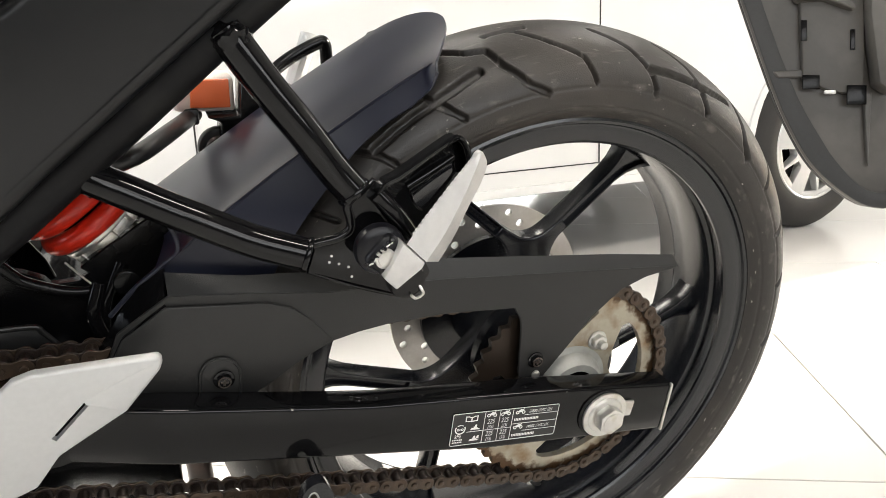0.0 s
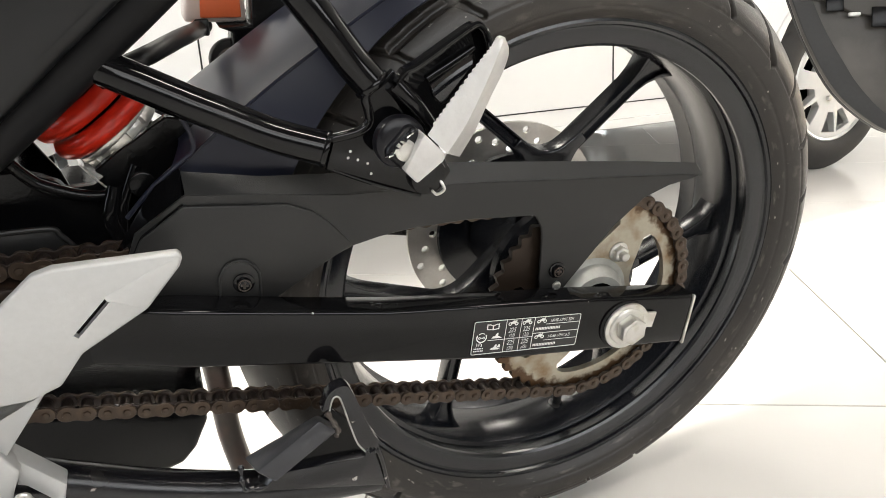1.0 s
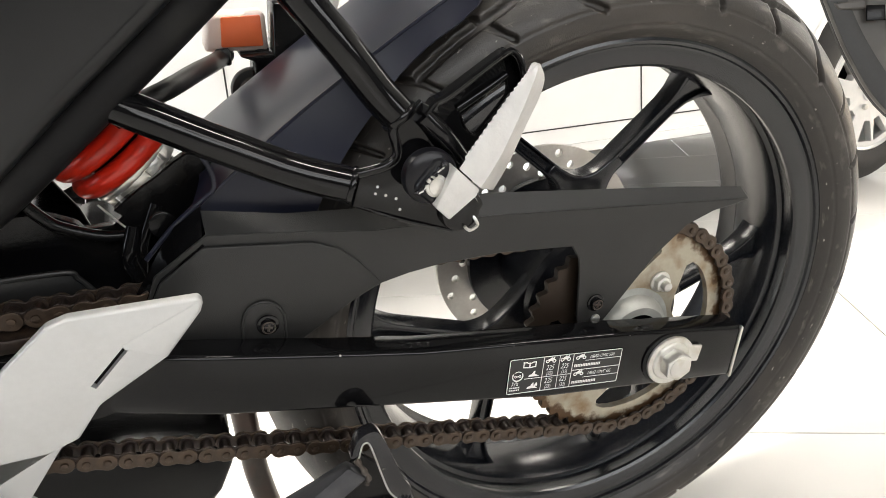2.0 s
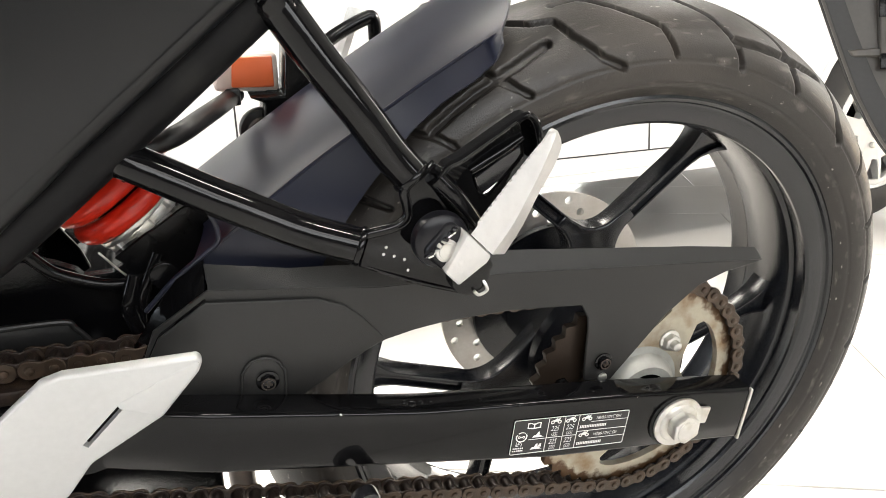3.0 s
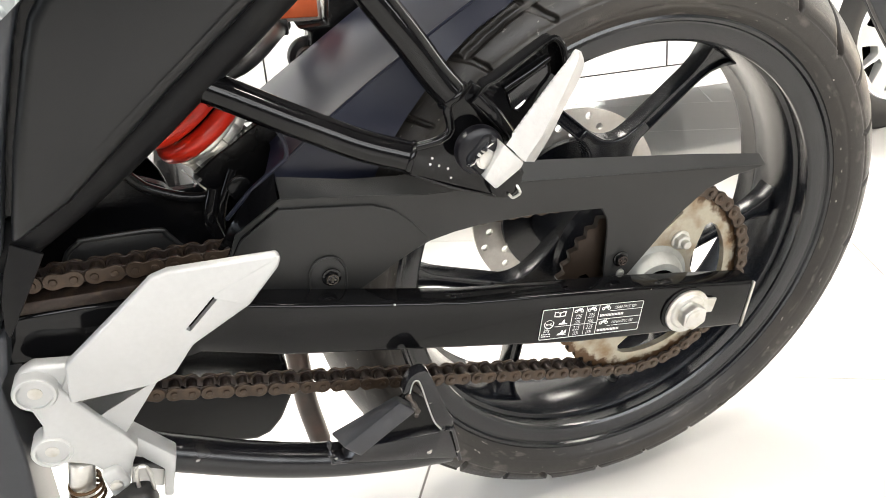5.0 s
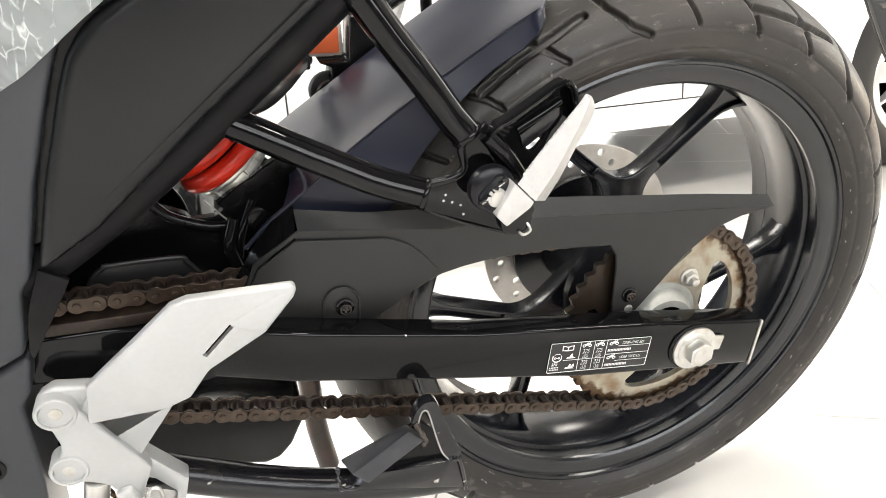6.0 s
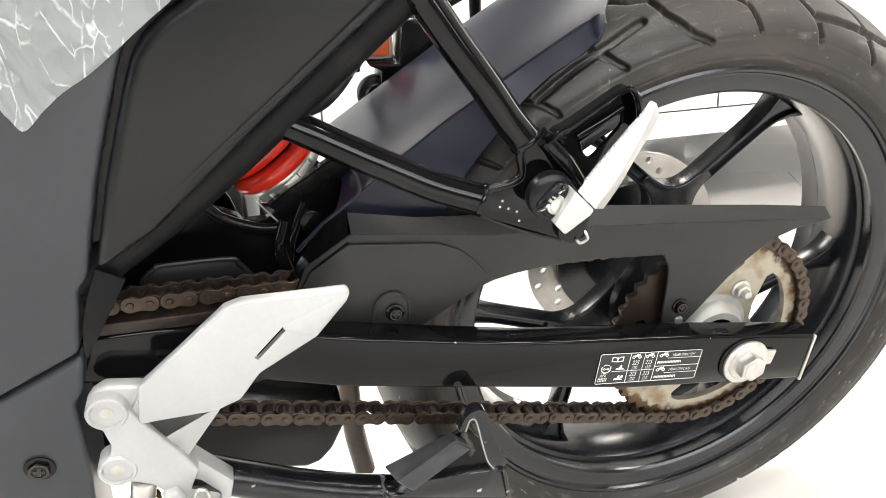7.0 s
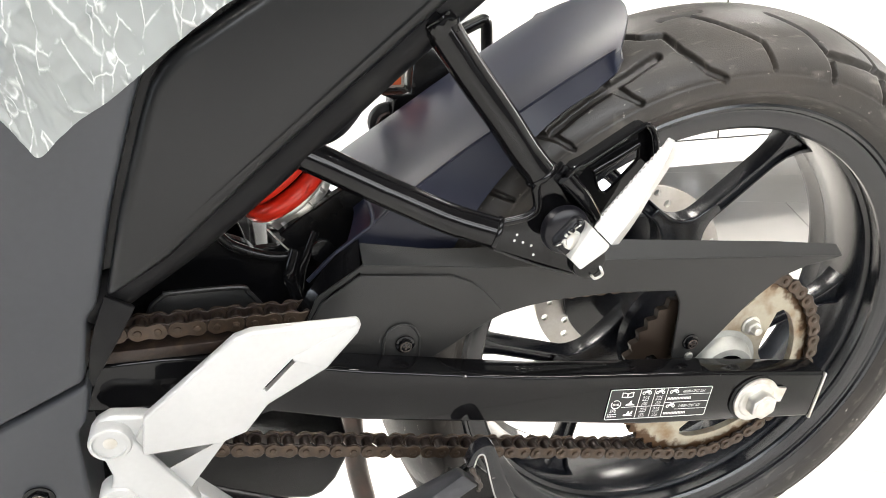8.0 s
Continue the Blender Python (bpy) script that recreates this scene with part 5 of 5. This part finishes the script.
part("linkage", tube([(-0.3600, -0.055, 0.455), (-0.3660, -0.060, 0.435), (-0.3620, -0.060, 0.412), (-0.3640, -0.06, 0.400)], lambda t: 0.005 + 0.003 * t, 14), GLOSS, bike, "gloss black suspension link")
part("linkage", tube([(-0.3450, -0.055, 0.468), (-0.3560, -0.060, 0.445), (-0.3600, -0.060, 0.425)], 0.0035, 12), GLOSS, bike)
part("linkage_bolt", disc_bar((-0.3430, -0.066, 0.4590), (0.1, -1, 0.1), 0.0085, 0.006, 24, 0.001), DARK, bike)
part("brake_wire", tube([at_wire for at_wire in ((-0.3790, -0.048, 0.4700), (-0.3690, -0.048, 0.4560), (-0.3590, -0.048, 0.4440))], 0.0007, 6, 3), STEEL, bike, "thin bare wire")
part("breather_pipe", tube([(-0.3138, -0.088, 0.5081), (-0.3092, -0.088, 0.4955), (-0.3094, -0.088, 0.4854), (-0.3178, -0.088, 0.4785), (-0.3370, -0.086, 0.4629), (-0.3553, -0.082, 0.4426)], 0.0016, 10, 8), HUGGER, bike, "thin dark pipe along the hugger's edge")
cover = [(-0.470, 0.418), (-0.466, 0.4253), (-0.4617, 0.4325), (-0.4535, 0.4385), (-0.4497, 0.4395), (-0.4043, 0.4382), (-0.3971, 0.4330), (-0.3895, 0.4215), (-0.388, 0.416)]
part("chain_cover", prism(cover, -0.0712, -0.067, 0.001, 2), HOSE, bike, "black plastic cover over the chain")
part("cover_rim", tube([(x, -0.0715, z) for x, z in cover[1:-1]], 0.0020, 10, 5), HOSE, bike)
part("chain_slider", prism([(-0.52, 0.408), (-0.52, 0.418), (-0.38, 0.4135), (-0.38, 0.4035)], -0.102, -0.072, 0.002, 2), CHAIN_M, bike, "worn chain slider")
part("lower_box", prism([(-0.60, 0.30), (-0.326, 0.245), (-0.328, 0.225), (-0.340, 0.200), (-0.352, 0.186), (-0.366, 0.182), (-0.60, 0.235)], -0.035, 0.05, 0.008, 3), DARK, bike, "black lower engine guard")
part("exhaust_pipe", tube([(-0.318, 0.06, 0.28), (-0.312, 0.06, 0.203), (-0.309, 0.06, 0.134), (-0.300, 0.06, 0.070)], 0.012, 18), EXHAUST, bike)
part("exhaust_pipe", tube([(-0.282, 0.06, 0.28), (-0.268, 0.06, 0.198), (-0.249, 0.06, 0.130), (-0.23, 0.06, 0.08)], 0.012, 18), EXHAUST, bike)

# shock -----------------------------------------------------------------------
shock = empty("shock_absorber")
shock.parent = bike
tagged(shock, "shock absorber with red coil spring")
sx = Vector((0.634, 0.0, -0.773)).normalized()
su = Vector((0.773, 0.0, 0.634)).normalized()
sv = Vector((0, 1, 0))
s0 = Vector((-0.3612, -0.012, 0.4900))
coil = [s0 + sx * (-0.0165 * (a - 0.5 * math.pi) / (2 * math.pi)) + (su * math.cos(a) - sv * math.sin(a)) * 0.0315 for a in np.linspace(-0.25 * math.pi, 9 * math.pi, 210)]
part("spring", tube(coil, 0.0074, 14, 1), RED, shock, "red enamelled coil spring")
part("damper", disc_bar(s0 - sx * 0.12, sx, 0.021, 0.125, 28), DARK, shock)
cb = disc_bar(s0 + sx * 0.0068, sx, 0.0325, 0.0045, 40, 0.001, disc_bar(s0 + sx * 0.0100, sx, 0.0285, 0.0100, 40, 0.001))
collar = part("preload_collar", cb, STEEL, shock, "notched steel preload collar")
for k in range(7):
    a = 2 * math.pi * (k + 0.3) / 7
    rk = Matrix(((su.x, sv.x, sx.x), (su.y, sv.y, sx.y), (su.z, sv.z, sx.z))).to_4x4() @ Matrix.Rotation(a, 4, "Z")
    part("lug", box(*(s0 + sx * 0.0135 + (su * math.cos(a) + sv * math.sin(a)) * 0.0285), 0.0060, 0.0130, 0.0080, 0.001, None, rk), STEEL, collar)
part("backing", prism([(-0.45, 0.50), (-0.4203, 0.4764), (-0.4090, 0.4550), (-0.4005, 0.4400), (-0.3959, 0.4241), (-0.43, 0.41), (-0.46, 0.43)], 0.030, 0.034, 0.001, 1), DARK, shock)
part("lower_body", disc_bar(s0 + sx * 0.016, sx, 0.020, 0.060, 28), DARK, shock)

# indicator, hose -------------------------------------------------------------
ind = empty("indicator")
ind.parent = bike
cover = part("lens_cover", prism([(-0.2418, 0.5265), (-0.2930, 0.5290), (-0.2875, 0.5575), (-0.2418, 0.5575)], 0.1020, 0.135, 0.004, 3), CLEAR, ind, "milky moulded lens cover")
part("lens", prism([(-0.2460, 0.5312), (-0.2795, 0.5325), (-0.2770, 0.5560), (-0.2460, 0.5560)], 0.0990, 0.1030, 0.0014, 2), ORANGE, cover, "orange lens")
part("indicator_stalk", tube([(-0.250, 0.11, 0.527), (-0.232, 0.10, 0.508), (-0.212, 0.09, 0.500)], 0.007, 14), HOSE, ind)
part("hose", tube([(-0.362, -0.035, 0.522), (-0.340, -0.026, 0.5275), (-0.323, -0.0206, 0.5327), (-0.305, 0.020, 0.532), (-0.284, 0.095, 0.524), (-0.276, 0.112, 0.525)], lambda t: 0.0062 + 0.001 * t, 14), HOSE, bike, "black rubber hose")
part("bracket_eye", disc_bar((-0.2582, 0.100, 0.4952), (0, 1, 0), 0.0185, 0.012, 36, 0.003), HOSE, bike)
part("eye_ring", lathe([(0.0985, 0.0085), (0.0965, 0.0105), (0.0985, 0.0125), (0.1005, 0.0105)], 32, (-0.2582, 0, 0.4952)), EXHAUST, bike, "thin metal ring in the eye")
part("hose_clip", box(-0.279, 0.108, 0.5245, 0.012, 0.016, 0.014, 0.002), HOSE, bike)
part("tail_bracket", tube([(-0.235, 0.12, 0.530), (-0.190, 0.155, 0.556), (-0.155, 0.164, 0.572), (-0.146, 0.165, 0.572), (-0.144, 0.165, 0.555), (-0.144, 0.16, 0.530)], 0.0062, 12), DARK, bike, "black bracket under the tail")
part("far_peg", tube([(-0.170, 0.205, 0.525), (-0.152, 0.215, 0.565), (-0.149, 0.217, 0.574)], lambda t: 0.0095 - 0.001 * t, 10), CAST, bike, "bare aluminium peg of the other side")
part("tail_underside", prism([(-0.258, 0.508), (-0.256, 0.522), (-0.268, 0.527), (-0.240, 0.527), (-0.237, 0.566), (-0.222, 0.566), (-0.19, 0.545), (-0.12, 0.50), (-0.16, 0.46), (-0.25, 0.478)], 0.085, 0.12, 0.003, 2), DARK, bike)

# ---------------------------------------------------------------- other machine's rear mudguard
def flat_prism(pts, z0, z1, bev=0.002, seg=2, bm=None):
    """A slab of the outline (x, y) from z0 to z1."""
    b = prism([(x, y) for x, y in pts], z0, z1, bev, seg)
    bmesh.ops.transform(b, matrix=Matrix(((1, 0, 0, 0), (0, 0, 1, 0), (0, 1, 0, 0), (0, 0, 0, 1))), verts=b.verts[:])
    bmesh.ops.recalc_face_normals(b, faces=b.faces[:])
    return join(bm, b)


def build_flap():
    fl = empty("rear_mudguard", pose(0.666, 0.242, 0.468, 76.8, 2.25, -22.3))
    tagged(fl, "grey weathered plastic rear mudguard of a parked scooter", "mudguard")
    out = [(-0.150, 0.262), (-0.078, 0.053), (-0.047, -0.022), (-0.009, -0.085), (0.044, -0.131), (0.084, -0.148), (0.125, -0.140), (0.172, -0.060), (0.204, 0.262)]
    out = [(p.x, p.y) for p in smooth_path([(x, y, 0) for x, y in out], 4)]
    part("blade", flat_prism(out, -0.012, 0.0, 0.004, 2), FENDER, fl)
    inner = [(x + 0.028 * min(1, max(-0.6, (0.075 - x) / 0.10)), y + 0.024 * min(1, max(0, (0.10 - y) / 0.20))) for x, y in out]
    part("border", flat_prism(out[:25] + inner[:25][::-1], -0.001, 0.0035, 0.0012, 2), CARTRIM, fl, "dark matt border along the edge")
    part("rim_edge", flat_prism([(x * 0.99 + 0.0005, y * 0.99) for x, y in out], -0.020, -0.011, 0.002, 1), CARTRIM, fl)
    part("raised_panel", flat_prism([(-0.040, 0.262), (-0.034, 0.160), (-0.030, 0.050), (0.014, 0.032), (0.064, 0.026), (0.066, 0.14), (0.060, 0.262)], 0.0, 0.010, 0.003, 2), FENDER, fl)
    part("rib", flat_prism([(0.066, 0.03), (0.078, 0.03), (0.072, -0.085)], 0.0, 0.008, 0.001, 1), FENDER, fl)
    part("rib", flat_prism([(-0.076, 0.064), (-0.020, 0.068), (-0.020, 0.054), (-0.068, 0.054)], 0.0, 0.006, 0.002, 1), FENDER, fl)
    part("upper_flange", flat_prism([(-0.045, 0.178), (-0.02, 0.186), (0.02, 0.180), (0.045, 0.166), (0.045, 0.156), (0.0, 0.172), (-0.04, 0.170)], 0.0, 0.022, 0.002, 1), FENDER, fl)
    for x, y, w, h in ((-0.019, 0.046, 0.026, 0.022), (0.052, 0.026, 0.030, 0.030), (-0.030, 0.126, 0.009, 0.032), (0.046, 0.112, 0.007, 0.032)):
        part("opening", box(x, y, 0.0112, w, h, 0.003, 0.0005), DARK, fl, "dark clip opening")
    part("clip", box(0.010, 0.030, 0.012, 0.018, 0.006, 0.006, 0.002), ALLOY, fl)
    part("side_wall", flat_prism([(0.070, 0.262), (0.064, 0.15), (0.078, 0.04), (0.100, 0.026), (0.204, 0.262)], 0.0, 0.03, 0.004, 2), FENDER, fl)
    return fl


build_flap()

# ---------------------------------------------------------------- packing film on the side panel
def build_film():
    edge = [(-0.640, 0.690), (-0.560, 0.640), (-0.517, 0.620), (-0.508, 0.598), (-0.501, 0.574), (-0.4955, 0.5635), (-0.483, 0.574), (-0.471, 0.583), (-0.453, 0.594), (-0.423, 0.617), (-0.390, 0.640), (-0.376, 0.646), (-0.330, 0.672), (-0.27, 0.70)]
    P = smooth_path([(x, 0, z) for x, z in edge], 14)
    n, m = len(P), 110
    V, F = [], []
    for i, p in enumerate(P):
        for k in range(m):
            t = k / (m - 1)
            x, z = p.x - 0.10 * t, p.z + 0.16 * t
            creases = sum(max(0.0, 1 - abs(noise.noise(Vector((x * a + z * c, (z * a - x * c) * 0.45, s)))) * 2) ** 6 * g for a, c, s, g in ((15, 10, 1.3, 0.0022), (33, -24, 4.1, 0.0020), (70, 40, 7.7, 0.0014), (150, 90, 2.2, 0.0009)))
            lift = 0.010 * math.exp(-t * 5) * (0.6 + 0.5 * noise.noise(Vector((i * 0.11, t * 3, 5.0))))
            V.append((x, -0.1225 - creases - lift * 0.7, z))
    for i in range(n - 1):
        for k in range(m - 1):
            F.append((i * m + k, (i + 1) * m + k, (i + 1) * m + k + 1, i * m + k + 1))
    me = bpy.data.meshes.new("packing_film")
    me.from_pydata(V, [], F)
    me.polygons.foreach_set("use_smooth", [True] * len(me.polygons))
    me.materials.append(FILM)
    ob = new("packing_film", me)
    ob.matrix_world = bike.matrix_basis
    tagged(ob, "crumpled clear plastic packing film over the seat and side panel", "plastic film")


build_film()

# ---------------------------------------------------------------- tyre pressure label
def build_label():
    o = Vector((-0.1300, -0.1306, 0.3085))
    u, v = Vector((0.096, 0, -0.0138)) / 0.9, Vector((0.0030, 0, 0.0303))
    lab = empty("tyre_label")
    lab.parent = swingarm
    tagged(lab, "black and white printed tyre pressure label")

    def quad(a0, b0, a1, b1, lift=0.0002, th=0.0002):
        pts = [(a0, b0), (a1, b0), (a1, b1), (a0, b1)]
        P = [o + u * a + v * b for a, b in pts]
        return prism([(p.x, p.z) for p in P], o.y - lift - th, o.y - lift, 0, 1)

    def put(bm, mat, name, label=""):
        return part(name, bm, mat, lab, label)

    def spot(a, b, dx=0.0, dz=0.0):
        p = o + u * a + v * b + un * dx + vn * dz
        return p.x, p.z

    def arc(a, b, r, w, d0=0, d1=360, name="sign", n=20):
        """A bent stroke of the radius r and width w, from the angle d0 to d1."""
        bm = None
        for k in range(n):
            e, f = (math.radians(d0 + (d1 - d0) * q / n) for q in (k, k + 1))
            ring = [(r - w / 2, e), (r + w / 2, e), (r + w / 2, f), (r - w / 2, f)]
            bm = prism([spot(a, b, q * math.cos(h), q * math.sin(h)) for q, h in ring], o.y - 0.0004, o.y - 0.0002, 0, 1, bm)
        put(bm, WHITE, name)

    def shape(a, b, pts, name):
        put(prism([spot(a, b, x * 0.001, z * 0.001) for x, z in pts], o.y - 0.0004, o.y - 0.0002, 0, 1), WHITE, name)

    un, vn = u.normalized(), v.normalized()
    put(quad(0, 0, 0.90, 1, 0.0), LABEL_M, "film_base")
    # border with rounded corners, and the table's lines
    lw = 0.0050
    for a0, b0, a1, b1 in ((0.016, 0, 0.884, 0.018), (0.016, 0.982, 0.884, 1.0), (0, 0.06, lw, 0.94), (0.9 - lw, 0.06, 0.9, 0.94), (0.260, 0.02, 0.2645, 0.98), (0.385, 0.02, 0.3885, 0.98), (0.495, 0.02, 0.4995, 0.98),
                           (0.125, 0.40, 0.495, 0.414), (0.495, 0.49, 0.895, 0.506), (0.60, 0.75, 0.895, 0.762), (0.60, 0.25, 0.895, 0.262)):
        put(quad(a0, b0, a1, b1), WHITE, "print_line")
    for a, b, d in ((0.0165, 0.058, 180), (0.8835, 0.058, 270), (0.8835, 0.942, 0), (0.0165, 0.942, 90)):
        arc(a, b, 0.00150, 0.00052, d, d + 90, "print_line", 6)
    # open book
    for side in (-1, 1):
        for pts in (((0.0, -2.6), (5.4, -2.0), (5.4, -1.2), (0.0, -1.7)), ((4.6, -2.0), (5.4, -2.0), (5.4, 3.0), (4.6, 3.0)),
                    ((0.6, 1.8), (2.4, 2.8), (5.0, 2.8), (5.0, 2.1), (2.6, 2.0), (0.6, 1.0)), ((0.0, -2.4), (0.5, -2.4), (0.5, 2.2), (0.0, 2.2))):
            shape(0.155, 0.80, [(side * x, z) for x, z in pts], "book_sign")
    # tyre in section with its pressure arrow
    arc(0.072, 0.51, 0.0042, 0.00095, 150, 390, "tyre_sign")
    arc(0.072, 0.50, 0.0042, 0.00060, 50, 130, "tyre_sign", 8)
    for dx in (-0.017, 0.017):
        arc(0.072 + dx, 0.50, 0.00085, 0.00050, 0, 360, "tyre_sign", 12)
    put(quad(0.062, 0.487, 0.082, 0.510), WHITE, "tyre_sign")
    # small machine signs: two wheels, tank and seat, fork; riders on two of them
    machine = ((-3.2, 1.0), (-1.0, 2.2), (0.4, 3.2), (2.0, 2.6), (2.5, 3.6), (3.1, 3.4), (2.6, 1.6), (1.2, 0.2), (-1.4, 0.2))
    for a, b in ((0.318, 0.85), (0.435, 0.85), (0.560, 0.85), (0.560, 0.37)):
        for dx in (-0.026, 0.026):
            arc(a + dx, b, 0.00125, 0.00075, 0, 360, "machine_sign", 12)
        shape(a, b, machine, "machine_sign")
    for b, n in ((0.50, 1), (0.15, 2)):
        shape(0.195, b, [(-4.4, -1.2), (-3.4, 0.5), (-0.6, 0.8), (2.0, 0.4), (4.6, -1.2)], "machine_sign")
        for k in range(n):
            shape(0.195, b, [(-1.6 + 3.0 * k, 0.6), (-0.2 + 3.0 * k, 3.4), (1.0 + 3.0 * k, 3.6), (1.2 + 3.0 * k, 0.6)], "machine_sign")
    # lines of small print that cannot be read
    for a0, a1, b in ((0.515, 0.74, 0.59), (0.515, 0.72, 0.09), (0.020, 0.110, 0.09), (0.020, 0.105, 0.16)):
        x = a0
        while x < a1 - 0.012:
            put(quad(x, b, x + 0.0085, b + (0.075 if a0 > 0.5 else 0.035)), WHITE, "small_print")
            x += 0.0135
    def text(s, a, b, h, tall=1.45):
        cu = bpy.data.curves.new("print", "FONT")
        cu.body, cu.size, cu.extrude = s, 1.0, 0.0
        tmp = bpy.data.objects.new("tmp", cu)
        scene.collection.objects.link(tmp)
        me = bpy.data.meshes.new_from_object(tmp)
        bpy.data.objects.remove(tmp)
        p = o + u * a + v * b
        for vt in me.vertices:
            q = p + un * (vt.co.x * h) + vn * (vt.co.y * h * tall) + Vector((0, -0.0005, 0)) + un * (0.25 * vt.co.y * h)
            vt.co = q
        me.materials.append(WHITE)
        ob = new("print_text", me)
        ob.parent = lab
    text("100/80-17M/C 52H", 0.630, 0.815, 0.0028)
    text("140/60-17M/C 63S", 0.630, 0.325, 0.0028)
    for a in (0.285, 0.402):
        for b in (0.60, 0.22):
            text("225", a, b, 0.0044)
            text("(33)", a + 0.008, b - 0.15, 0.0032)
    text("kPa", 0.030, 0.24, 0.0040)


build_label()


# ---------------------------------------------------------------- floor tiles
def tiles():
    L, Wd, gap = 1.16, 0.58, 0.0028
    rot = pose(0, 0, 0, 0, 0, -29.0)
    src = None
    for row in range(-9, 10):
        v0 = 0.240 + 0.58 * row
        off = (0.510, -0.201)[row % 2]
        for col in range(-6, 7):
            c = rot @ Vector((off + L * col + L / 2, v0 + Wd / 2, 0))
            if max(abs(c.x), abs(c.y)) > 4.3:
                continue
            m = Matrix.Translation((c.x, c.y, -0.004)) @ rot
            reach = 0.5 * (L * math.cos(math.radians(29)) + Wd * math.sin(math.radians(29))), 0.5 * (L * math.sin(math.radians(29)) + Wd * math.cos(math.radians(29)))
            if abs(c.x) + reach[0] > 4.0 or abs(c.y) + reach[1] > 4.0:
                b = box(0, 0, 0, L - gap, Wd - gap, 0.008, 0.0006, seg=1)
                bmesh.ops.transform(b, matrix=m, verts=b.verts[:])
                for n in ((1, 0, 0), (-1, 0, 0), (0, 1, 0), (0, -1, 0)):
                    bmesh.ops.bisect_plane(b, geom=b.verts[:] + b.edges[:] + b.faces[:], plane_co=Vector(n) * 3.995, plane_no=n, clear_outer=True)
                if b.faces:
                    part("tile", b, TILE, floor)
                continue
            if src is None:
                src = part("tile", box(0, 0, 0, L - gap, Wd - gap, 0.008, 0.0006, seg=1), TILE, floor, at=m)
            else:
                same_mesh(src, "tile", floor, m)


tiles()
